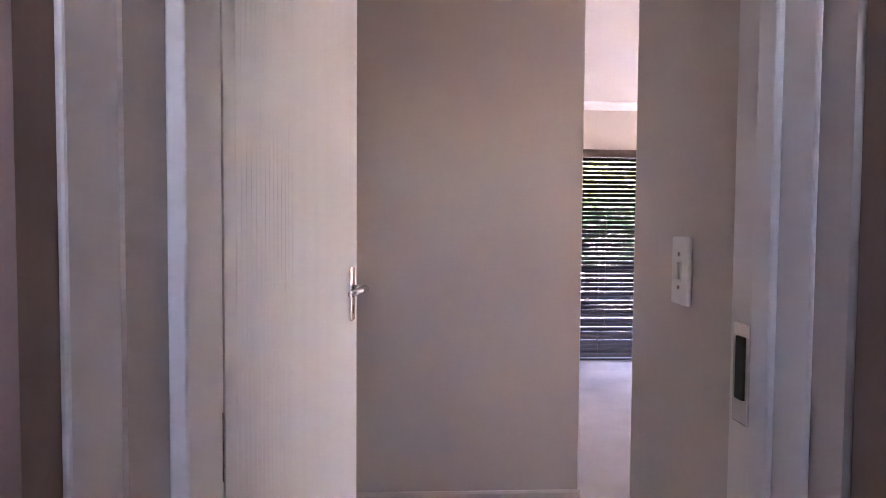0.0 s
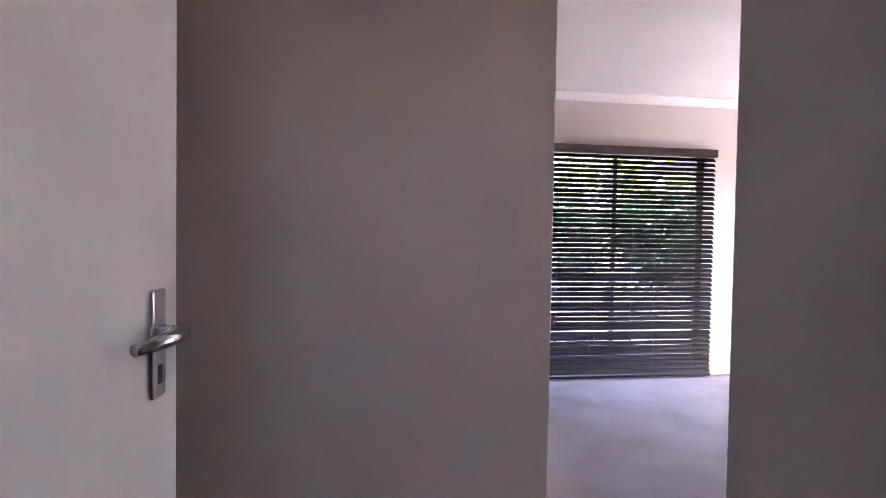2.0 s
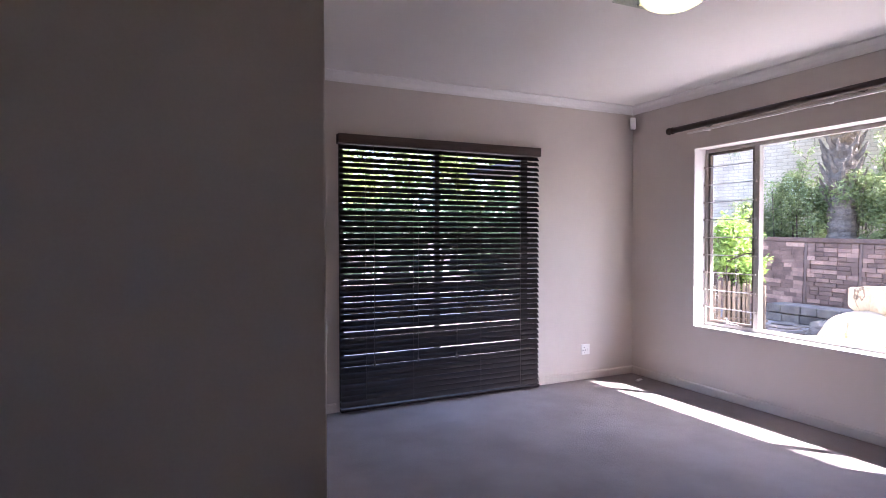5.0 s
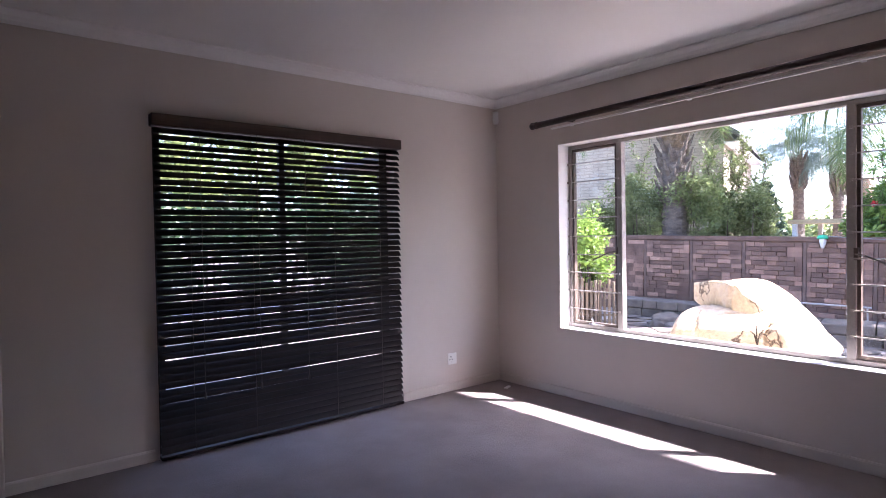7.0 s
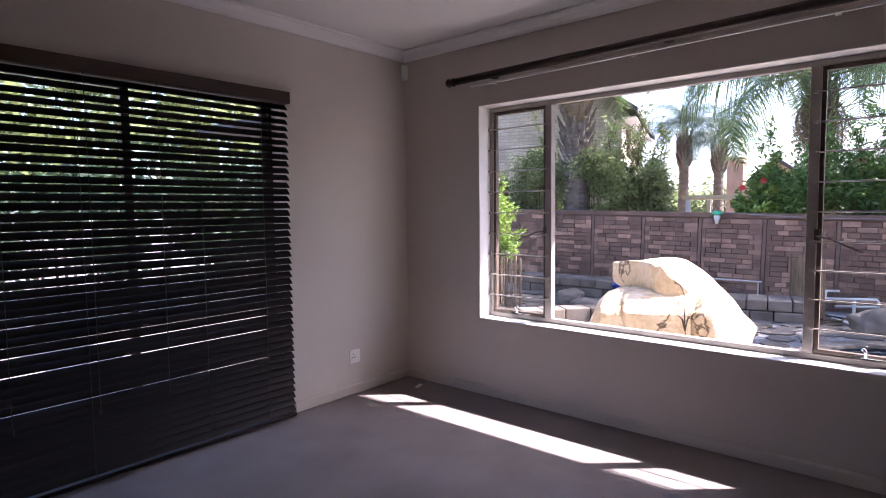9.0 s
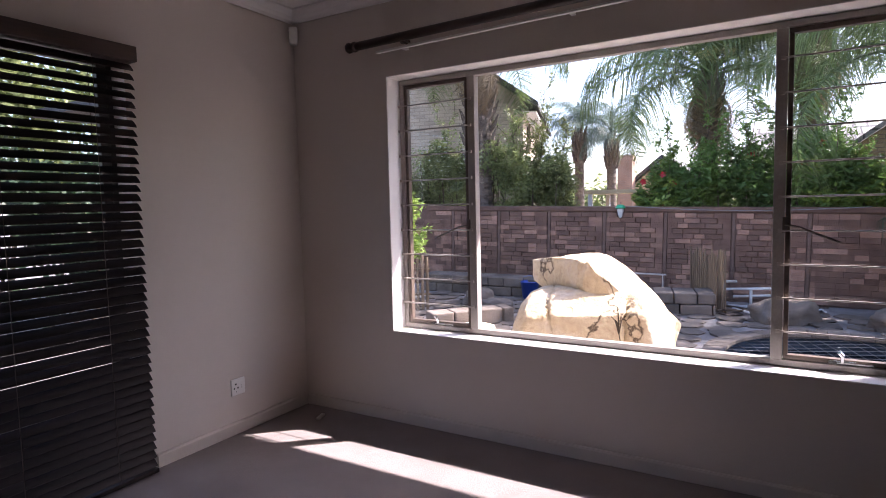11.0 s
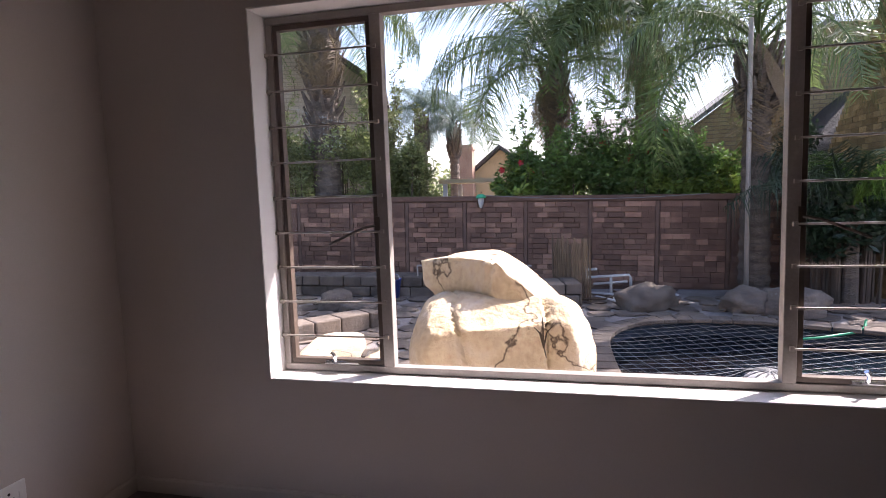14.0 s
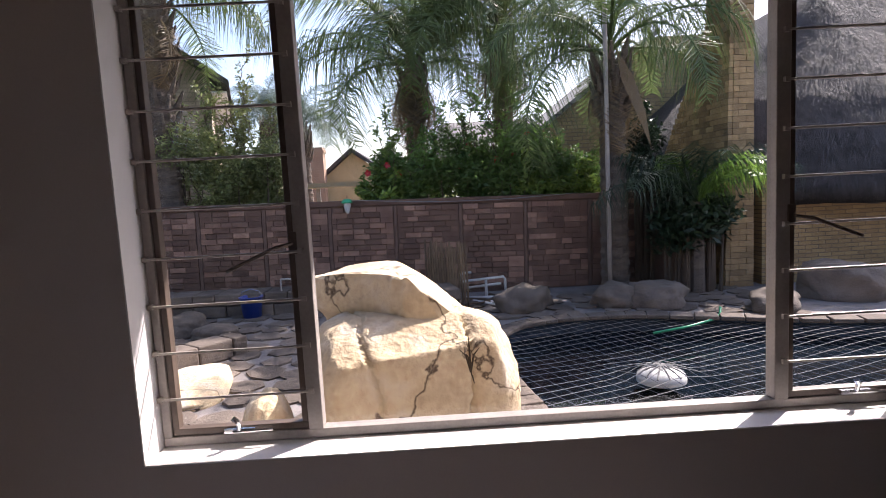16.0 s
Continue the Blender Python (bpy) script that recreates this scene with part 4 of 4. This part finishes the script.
def palm(x, y, z0, height, r, fronds, dry, meshes, label, seed, scale=1.0, lean=(0, 0), shag=34):
    rnd = random.Random(seed)
    e = base("palm_tree", pose(x, y, z0), label, "palm tree", "palms behind the garden wall")
    pts, rs = [], []
    for k in range(41):
        t = k / 40
        pts.append((lean[0] * t * t, lean[1] * t * t, height * t))
        rs.append(r * (1.15 - 0.25 * t + (0.25 if t > 0.9 else 0)) * (1 + (0.09 if k % 2 else -0.03)))
    Shape().tube(pts, rs, 14).make("trunk", TRUNK, e, smooth=False)
    stubs = Shape()
    for k in range(shag):
        ang, t = k * 2.4, 1 - 0.26 * (shag / 34) * (1 - k / shag)
        c, d = Vector((lean[0] * t * t, lean[1] * t * t, height * t)), Vector((math.cos(ang), math.sin(ang), 0))
        stubs.tube([c + d * r * 0.8, c + d * r * 1.3 + Vector((0, 0, 0.12)), c + d * r * 1.7 + Vector((0, 0, 0.34))], [0.07, 0.05, 0.02], 5)
    stubs.make("leaf_bases", TRUNK, e)
    top = Vector((lean[0], lean[1], height))
    for k in range(fronds):
        ang, t = k * 137.5 + rnd.uniform(-12, 12), k / fronds
        m = Matrix.Translation(top + Vector((0, 0, 0.05 + 0.3 * t))) @ pose(0, 0, 0, rnd.uniform(-15, 15), 22 - 70 * t + rnd.uniform(-8, 8), ang) @ Matrix.Scale(scale * rnd.uniform(0.85, 1.1), 4)
        piece("frond", meshes[k % len(meshes)], e, m)
    for k in range(dry):
        m = Matrix.Translation(top - Vector((0, 0, 0.12))) @ pose(0, 0, 0, rnd.uniform(-20, 20), rnd.uniform(62, 84), k * 360 / max(1, dry) + rnd.uniform(-20, 20)) @ Matrix.Scale(scale * rnd.uniform(0.6, 0.9), 4)
        piece("dry_frond", DRY[k % 2], e, m)
    return e


palm(7.95, 2.62, G, 4.9, 0.24, 20, 12, GREENS, "thick-trunked palm with a ragged grey-brown trunk", 1, 1.1, shag=70)
palm(10.0, -1.50, G, 4.0, 0.19, 24, 12, GREENS, "palm with drooping green fronds and brown skirt", 2, 1.25)
palm(9.8, -3.25, G, 4.6, 0.19, 21, 6, GREENS, "slender palm with arching green fronds", 3, 1.25)
palm(6.78, -4.42, G, 3.35, 0.18, 17, 5, GREENS, "palm in the garden with spreading leaf bases", 4, 1.0)
palm(16.0, 2.98, G, 3.9, 0.15, 22, 3, BLUES, "distant palm with blue-grey fronds", 5, 0.62)
palm(16.3, 2.0, G, 3.6, 0.15, 22, 3, BLUES, "distant palm with blue-grey fronds", 6, 0.62)


def leaves(centres, count, size, seed, mat, name, parent, squash=1.0, spread=1.0):
    """Small leaves scattered in clumps: denser near each clump's skin."""
    rnd = random.Random(seed)
    s = Shape()
    for _ in range(count):
        cx, cy, cz, rr = centres[rnd.randrange(len(centres))]
        d = Vector((rnd.gauss(0, 1), rnd.gauss(0, 1), rnd.gauss(0, 1))).normalized() * rr * spread * rnd.random() ** 0.4 * rnd.uniform(0.75, 1.15)
        c = Vector((cx, cy, cz)) + Vector((d.x, d.y, d.z * squash))
        u = Vector((rnd.gauss(0, 1), rnd.gauss(0, 1), rnd.gauss(0, 0.7))).normalized()
        w = u.cross(Vector((rnd.gauss(0, 1), rnd.gauss(0, 1), rnd.gauss(0, 1)))).normalized()
        h = size * rnd.uniform(0.6, 1.3)
        s.add([c - u * h, c + w * h * 0.36, c + u * h, c - w * h * 0.36], [(0, 1, 2, 3)])
    return tagged(s.make(name, mat, parent), kind="stuff")


def shrub(name, x0, x1, y0, y1, z0, zt, clumps, count, size, seed, mat, label, sprigs=0, blooms=0, rr=0.3, category="shrub"):
    rnd = random.Random(seed)
    e = base(name, pose((x0 + x1) / 2, (y0 + y1) / 2, G), label, category)
    ox, oy = (x0 + x1) / 2, (y0 + y1) / 2
    cs = []
    for _ in range(clumps):
        fy = rnd.random()
        top = zt * (0.86 + 0.14 * math.sin(fy * math.pi) + 0.08 * math.sin(fy * 17 + seed)) - G
        cs.append((rnd.uniform(x0, x1) - ox, y0 + fy * (y1 - y0) - oy, (z0 - G) + (top - rr - z0 + G) * rnd.random() ** 0.7, rr * rnd.uniform(0.6, 1.15)))
    stems = Shape()
    for c in cs[:: max(1, len(cs) // 26)]:
        b = (c[0] * 0.8, c[1] * 0.92, 0)
        stems.tube([b, (c[0] * 0.9, c[1] * 0.96, c[2] * 0.5), c[:3]], [0.03, 0.02, 0.006], 5)
    for _ in range(sprigs):
        c = cs[rnd.randrange(len(cs))]
        p = Vector(c[:3])
        d = Vector((rnd.gauss(0, 0.3), rnd.gauss(0, 0.5), 1)).normalized()
        q = p + d * rnd.uniform(0.25, 0.55)
        stems.tube([p, (p + q) / 2 + Vector((0, rnd.uniform(-0.06, 0.06), 0)), q], [0.008, 0.006, 0.003], 4)
        for k in range(4):
            cs.append((*(p.lerp(q, 0.55 + 0.15 * k)), 0.10))
    stems.make("stems", TWIG, e)
    leaves(cs[:clumps], count, size, seed + 1, mat, "leaves", e)
    if sprigs:
        leaves(cs[clumps:], sprigs * 40, size * 0.9, seed + 2, mat, "tip_leaves", e)
    for _ in range(blooms):
        c = cs[rnd.randrange(clumps)]
        p = Vector((min(c[0], 0) - c[3] * 0.8, c[1] + rnd.uniform(-0.15, 0.15), c[2] + rnd.uniform(0, 0.2)))
        fl = Shape()
        for k in range(5):
            a0 = k * math.tau / 5
            u, w = Vector((-0.3, math.cos(a0), math.sin(a0))), Vector((0, -math.sin(a0), math.cos(a0)))
            fl.add([p, p + u * 0.035 + w * 0.025, p + u * 0.062, p + u * 0.035 - w * 0.025], [(0, 1, 2, 3)])
        fl.make("flower", PETAL, e)
    return e


shrub("hedge_shrub", 7.6, 8.5, 0.75, 4.9, 1.0, 2.75, 150, 42000, 0.042, 21, LEAFOLIVE, "dense olive-green shrub rising behind the wall", sprigs=170, rr=0.30)
shrub("hibiscus_shrub", 7.6, 8.4, -4.5, -0.75, 1.0, 2.4, 140, 34000, 0.050, 22, LEAF, "green hibiscus hedge with a few red flowers", sprigs=130, blooms=12, rr=0.30)
shrub("hibiscus_shrub", 7.55, 7.9, -1.25, -0.6, 1.0, 1.95, 16, 2200, 0.06, 28, LEAFBRIGHT, "pale yellow-green shrub above the wall", sprigs=6, rr=0.2)
shrub("hibiscus_shrub", 7.5, 7.9, -4.6, -3.2, 1.0, 1.75, 36, 5000, 0.05, 23, LEAFBRIGHT, "bright yellow-green shrub above the wall", sprigs=8, rr=0.25)
shrub("garden_shrub", 4.4, 5.0, 2.2, 2.9, 0.55, 1.7, 26, 5000, 0.05, 24, LEAFBRIGHT, "bright lime-green shrub in the garden corner", sprigs=6, rr=0.25)
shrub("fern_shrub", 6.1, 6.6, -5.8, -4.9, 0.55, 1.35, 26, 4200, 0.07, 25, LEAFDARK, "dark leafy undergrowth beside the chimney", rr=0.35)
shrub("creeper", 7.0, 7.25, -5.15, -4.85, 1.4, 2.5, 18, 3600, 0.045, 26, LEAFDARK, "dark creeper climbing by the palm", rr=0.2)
cyc = base("cycad_palm", pose(6.2, -5.4, 0.95), "young palm with a few bright green fronds, the rest coloured dark for shade", "palm plant")
Shape().tube([(0, 0, -1.25), (0, 0, 0.05)], [0.1, 0.08], 10).make("trunk", TRUNK, cyc)
# four bright fronds; the others take the dark shade colour
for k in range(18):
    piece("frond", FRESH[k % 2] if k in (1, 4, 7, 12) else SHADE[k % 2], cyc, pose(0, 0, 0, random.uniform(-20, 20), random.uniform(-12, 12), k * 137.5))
spathe = Shape().add([(0, -0.09, 0.5), (0, 0.09, 0.5), (-0.05, 0.07, 0), (-0.05, -0.07, 0), (0, 0.0, -0.55), (0.03, 0, 0.95)], [(0, 1, 2, 3), (3, 2, 4), (0, 1, 5)])
ob = tagged(spathe.make("palm_spathe", FRONDDRY), "pale dry palm leaf sheath hanging from the trunk", "palm sheath")
ob.matrix_basis = pose(6.35, -4.66, 2.28, -20, 0, 10)
fence = base("picket_fence", pose(4.1, 2.9, G, 0, 0, -55), "short weathered wooden pole fence", "fence")
for k in range(16):
    Shape().tube([(k * 0.075, 0, 0), (k * 0.075, 0, 0.85 + random.uniform(-0.04, 0.05))], 0.024, 7).make("pole", BAMBOO, fence)
for z in (0.25, 0.65):
    Shape().tube([(-0.03, 0.03, z), (1.18, 0.03, z)], 0.018, 7).make("rail", BAMBOO, fence)

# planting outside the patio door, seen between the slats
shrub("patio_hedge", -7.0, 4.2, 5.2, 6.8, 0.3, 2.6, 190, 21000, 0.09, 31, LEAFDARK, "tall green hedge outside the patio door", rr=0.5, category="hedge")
shrub("patio_tree", -5.5, 5.0, 6.6, 8.2, 1.0, 5.2, 150, 20000, 0.11, 32, LEAFOLIVE, "green trees beyond the hedge", rr=0.7, category="tree")
boxes("patio", PAVE, [(-6.5, T + 0.004, G + 0.004, T, 3.2, G + 0.1)], label="paved patio outside the glass door", category="patio")

# ---- neighbouring houses ----
ha = base("neighbour_house", pose(10, 2.50, G, 0, 0, 17), "pale brick two-storey house with a dark tiled gable", "house")
W = 7.0
SL = 0.70
ev = 4.1
Shape().add([(0, 0, 0), (0, W, 0), (0, W, ev), (0, W / 2, ev + SL * W / 2), (0, 0, ev), (0.25, 0, 0), (0.25, W, 0), (0.25, W, ev), (0.25, W / 2, ev + SL * W / 2), (0.25, 0, ev)],
            [(0, 1, 2, 3, 4), (5, 9, 8, 7, 6), (0, 4, 9, 5), (1, 6, 7, 2), (2, 7, 8, 3), (3, 8, 9, 4), (0, 5, 6, 1)]).make("front_wall", HOUSEBRICK, ha)
Shape().box(0.25, 0, 0, 1.0, 0.2, ev).box(2.1, 0, 0, 6, 0.2, ev).box(1.0, 0, 0, 2.1, 0.2, 2.95).box(1.0, 0, 3.75, 2.1, 0.2, ev).make("side_wall", HOUSEBRICKX, ha)
wf = Shape().box(1.0, 0.05, 2.95, 1.06, 0.12, 3.75).box(2.04, 0.05, 2.95, 2.1, 0.12, 3.75).box(1.06, 0.05, 2.95, 2.04, 0.12, 3.01).box(1.06, 0.05, 3.69, 2.04, 0.12, 3.75).box(1.53, 0.05, 3.01, 1.57, 0.12, 3.69).box(1.06, 0.05, 3.33, 1.53, 0.12, 3.37).box(1.57, 0.05, 3.33, 2.04, 0.12, 3.37)
wobj = wf.make("window", STEELDARK, ha)
Shape().box(1.06, 0.08, 3.01, 2.04, 0.09, 3.69).make("glass", ALU, wobj)
ov = 0.38
for sgn in (1, -1):
    y_e, y_r = (-ov, W / 2) if sgn > 0 else (W + ov, W / 2)
    z_e, z_r = ev - SL * ov, ev + SL * W / 2
    v = [(x, y, z + o) for o in (0.02, 0.14) for x, y, z in ((-0.3, y_e, z_e), (6.2, y_e, z_e), (6.2, y_r, z_r), (-0.3, y_r, z_r))]
    Shape().add(v, [(0, 1, 2, 3), (4, 5, 6, 7), (0, 1, 5, 4), (1, 2, 6, 5), (2, 3, 7, 6), (3, 0, 4, 7)]).make("roof", ROOFDARK, ha)
Shape().box(0.0, -0.32, ev - 0.32, 6, -0.002, ev - 0.29).make("soffit", WHITE, ha)

hb = base("neighbour_cottage", pose(20.0, -1.42, -1.05) @ Matrix.Scale(1.53, 4), "cream cottage with a tiled gable and brick chimney", "house")
Shape().add([(x, y, z) for x in (0, 0.2) for y, z in ((0.5, 0), (2.4, 0), (2.4, 1.9), (1.6, 2.55), (0.5, 1.75))],
            [(0, 1, 2, 3, 4), (5, 9, 8, 7, 6), (0, 4, 9, 5), (1, 6, 7, 2), (2, 7, 8, 3), (3, 8, 9, 4)]).make("front_wall", CREAM, hb)
for y_e, z_e in ((0.25, 1.57), (2.6, 1.75)):
    v = [(x, y, z + o) for o in (0.01, 0.10) for x, y, z in ((-0.2, y_e, z_e), (4, y_e, z_e), (4, 1.6, 2.57), (-0.2, 1.6, 2.57))]
    Shape().add(v, [(0, 1, 2, 3), (4, 5, 6, 7), (0, 1, 5, 4), (1, 2, 6, 5), (2, 3, 7, 6), (3, 0, 4, 7)]).make("roof", ROOFDARK, hb)
Shape().box(-0.6, 2.2, 0, -0.25, 2.55, 2.68).box(-0.63, 2.17, 2.55, -0.22, 2.58, 2.62).make("chimney", brick_material("pink_brick", (0.45, 0.28, 0.2), (0.38, 0.23, 0.16), (0.3, 0.25, 0.2), 0.22, 0.08), hb)
cp = base("carport_roof", pose(8.7, -0.95, G), "flat pale carport roof on thin posts", "carport")
Shape().box(0, 0, 1.80, 1.6, 1.6, 1.88).make("roof", CREAM, cp)
for x, y in ((0.1, 0.1), (0.1, 1.5), (1.5, 0.1), (1.5, 1.5)):
    Shape().box(x - 0.04, y - 0.04, 0, x + 0.04, y + 0.04, 1.80).make("post", WHITE, cp)

hc = base("neighbour_house", pose(11.5, -9.2, G - 0.1), "yellow brick house with a grey tiled roof", "house")
Shape().add([(0, 0, 0), (0, 5.6, 0), (0, 5.6, 2.4), (0, 2.2, 4.9), (0, 0, 4.9), (0.2, 0, 0), (0.2, 5.6, 0), (0.2, 5.6, 2.4), (0.2, 2.2, 4.9), (0.2, 0, 4.9)],
            [(0, 1, 2, 3, 4), (5, 9, 8, 7, 6), (0, 4, 9, 5), (1, 6, 7, 2), (2, 7, 8, 3), (3, 8, 9, 4)]).make("gable_wall", YELLOWBRICK, hc)
v = [(x, y, z + o) for o in (0.01, 0.12) for x, y, z in ((-0.2, 5.95, 2.15), (6, 5.95, 2.15), (6, 2.2, 4.92), (-0.2, 2.2, 4.92))]
Shape().add(v, [(0, 1, 2, 3), (4, 5, 6, 7), (0, 1, 5, 4), (1, 2, 6, 5), (2, 3, 7, 6), (3, 0, 4, 7)]).make("roof", ROOFTILE, hc)
v = [(x, y, z + o) for o in (0.01, 0.12) for x, y, z in ((1.2, 4.3, 2.1), (1.2, 7.6, 2.1), (4, 7.0, 3.55), (4, 4.3, 3.55))]
Shape().add(v, [(0, 1, 2, 3), (4, 5, 6, 7), (0, 1, 5, 4), (1, 2, 6, 5), (2, 3, 7, 6), (3, 0, 4, 7)]).make("lower_roof", ROOFTILE, hc)

# ---- thatched lapa ----
lapa = base("thatched_lapa", pose(6.6, -6.2, G), "thatched garden house with ochre brick walls", "thatched house")
Shape().box(0, -6.5, 0, 0.25, -0.35, 1.6).make("brick_wall", LAPABRICK, lapa)
Shape().box(0.25, -0.6, 0, 5, -0.35, 1.6).make("side_wall", LAPABRICKX, lapa)
EAVE = [(0.0, 1.42), (0.05, 1.60), (0.20, 1.95), (0.42, 2.28), (0.9, 2.80), (1.6, 3.42), (2.4, 4.15), (3.1, 4.85)]


def thatch_point(u, t):
    """The thatched slope: a straight run, then a round hip; u along the eaves from the far end, t up the slope."""
    f = t * (len(EAVE) - 1)
    i = min(int(f), len(EAVE) - 2)
    inset, z = (EAVE[i][k] + (EAVE[i + 1][k] - EAVE[i][k]) * (f - i) for k in (0, 1))
    r = 3.2 - inset
    run, arc = 4.5, 3.2 * math.pi / 2
    d = u * (run + arc + 3.0)
    if d < run:
        x, y = 2.35 - r, -7.2 + d
    elif d < run + arc:
        a = math.pi - (d - run) / 3.2
        x, y = 2.35 + r * math.cos(a), -2.7 + r * math.sin(a)
    else:
        x, y = 2.35 + d - run - arc, -2.7 + r
    z += 0.05 * noise.noise((x * 2, y * 2, 1)) + 0.02 * noise.noise((x * 6, y * 9, 4))
    return Vector((x, y, z))


th = Shape()
NU, NV = 110, 44
for k in range(2):
    th.add([thatch_point(i / NU, j / NV) - Vector((0, 0, 0.25 * k)) for i in range(NU + 1) for j in range(NV + 1)],
           [(i * (NV + 1) + j, (i + 1) * (NV + 1) + j, (i + 1) * (NV + 1) + j + 1, i * (NV + 1) + j + 1) for i in range(NU) for j in range(NV)])
k = (NU + 1) * (NV + 1)
th.f += [(i * (NV + 1), (i + 1) * (NV + 1), k + (i + 1) * (NV + 1), k + i * (NV + 1)) for i in range(NU)] + [(j, j + 1, k + j + 1, k + j) for j in range(NV)]
th.make("thatch_roof", THATCH, lapa, smooth=True)
STRAW = material("loose_straw", (0.13, 0.12, 0.12), rough=0.8, vary=0.3, island=0.6)
straw = Shape()
random.seed(77)
for _ in range(14000):
    u, t = random.random() * 0.8, random.random() * 0.97
    p, q = thatch_point(u, t), thatch_point(u, t + 0.02)
    down = (p - q).normalized()
    side = (thatch_point(u + 0.004, t) - p).normalized()
    up = side.cross(down)
    up = (up if up.z > 0 else -up) * 0.010
    d = (down + side * random.uniform(-0.3, 0.3)) * random.uniform(0.04, 0.10)
    w = side * 0.004
    straw.add([p + up - w, p + up + w, p + up * 2.6 + d + w * 0.6, p + up * 2.6 + d - w * 0.6], [(0, 1, 2, 3)])
tagged(straw.make("straw", STRAW, lapa), kind="stuff")
lc = base("lapa_chimney", pose(6.5, -6.37, G), "broad tapering ochre brick chimney with stepped courses", "chimney")
core, bricks = Shape(), Shape()
random.seed(19)
for r in range(66):
    z = r * 0.085
    depth = 2.9 - 0.25 * z if z < 1.6 else max(0.72, 2.5 - 0.78 * (z - 1.6))
    depth, wide = depth + random.uniform(-0.02, 0.02), 0.42 - 0.02 * z
    core.box(0.012, 0.012, z, depth - 0.012, wide - 0.012, z + 0.085)
    x = 0.0 if r % 2 else -0.11
    while x < depth - 0.02:
        a0, a1 = max(0.0, x), min(depth, x + 0.22)
        bricks.box(a0 + 0.003, wide - 0.06, z + 0.004, a1 - 0.003, wide + random.uniform(-0.006, 0.010), z + 0.081)
        x += 0.22
    for y0, y1 in (((0.0, 0.22), (0.22, wide - 0.062)) if r % 2 else ((0.0, 0.11), (0.11, wide - 0.062))):
        bricks.box(random.uniform(-0.010, 0.006), y0 + 0.003, z + 0.004, 0.06, y1 - 0.003, z + 0.081)
core.make("stack", LAPAMORTAR, lc)
tagged(bricks.make("bricks", LAPASINGLE, lc), kind="stuff")
# far tree line
for y, h, sd in ((9, 2.6, 41), (4.5, 2.2, 42), (0.5, 2.4, 43), (-4.5, 3.2, 44)):
    shrub("far_tree", 24, 27, y - 2.6, y + 2.6, 0.2, h + 0.6, 40, 3500, 0.16, sd, LEAFOLIVE, "distant garden trees behind the houses", rr=0.8, category="tree")
con = base("conifer", pose(19.5, 5.3, G), "distant dark green conifer tree", "tree")
Shape().tube([(0, 0, 0), (0, 0, 3.5)], [0.1, 0.02], 6).make("trunk", TWIG, con)
leaves([(0.9 * (1 - k / 9) * math.cos(k2 * 1.3 + k), 0.9 * (1 - k / 9) * math.sin(k2 * 1.3 + k), 1.0 + k * 0.3, 0.16) for k in range(9) for k2 in range(5)], 2500, 0.09, 50, LEAFDARK, "needles", con)

# ---- bricks of the boundary wall ----
brick_mesh = [Shape().box(0, 0.002, 0.002, 0.05, w - 0.003, 0.0825).mesh("brick", BRICK) for w in (0.255, 0.255, 0.17)]
for me in brick_mesh:
    bm = bmesh.new()
    bm.from_mesh(me)
    bmesh.ops.bevel(bm, geom=[e for e in bm.edges if all(vv.co.x < 0.01 for vv in e.verts)], offset=0.008, segments=1, affect="EDGES")
    bm.to_mesh(me)
    bm.free()
rest = Shape()
random.seed(3)
single = 0
for pier in range(-5, 9):
    y0, y1 = 0.9 + 1.02 * pier + 0.035, 0.9 + 1.02 * (pier + 1) - 0.035
    for r in range(16):
        z = 0.08 + r * 0.085
        y = y0
        first = random.choice((0.12, 0.2, 0.25))
        while y < y1 - 0.03:
            w = min(first if y == y0 else random.choice((0.255, 0.255, 0.17)), y1 - y)
            out = random.uniform(-0.012, 0.014)
            full = min((0.255, 0.17), key=lambda q: abs(q - w))
            if abs(full - w) < 0.001 and -3 <= pier <= 2 and single < 290:
                piece("brick", brick_mesh[0 if full > 0.2 else 2], bwall, pose(out, y, z))
                single += 1
            else:
                rest.box(out, y + 0.002, z + 0.002, 0.05, y + w - 0.003, z + 0.0825)
            y += w
tagged(rest.make("bricks", BRICK, bwall), kind="stuff")
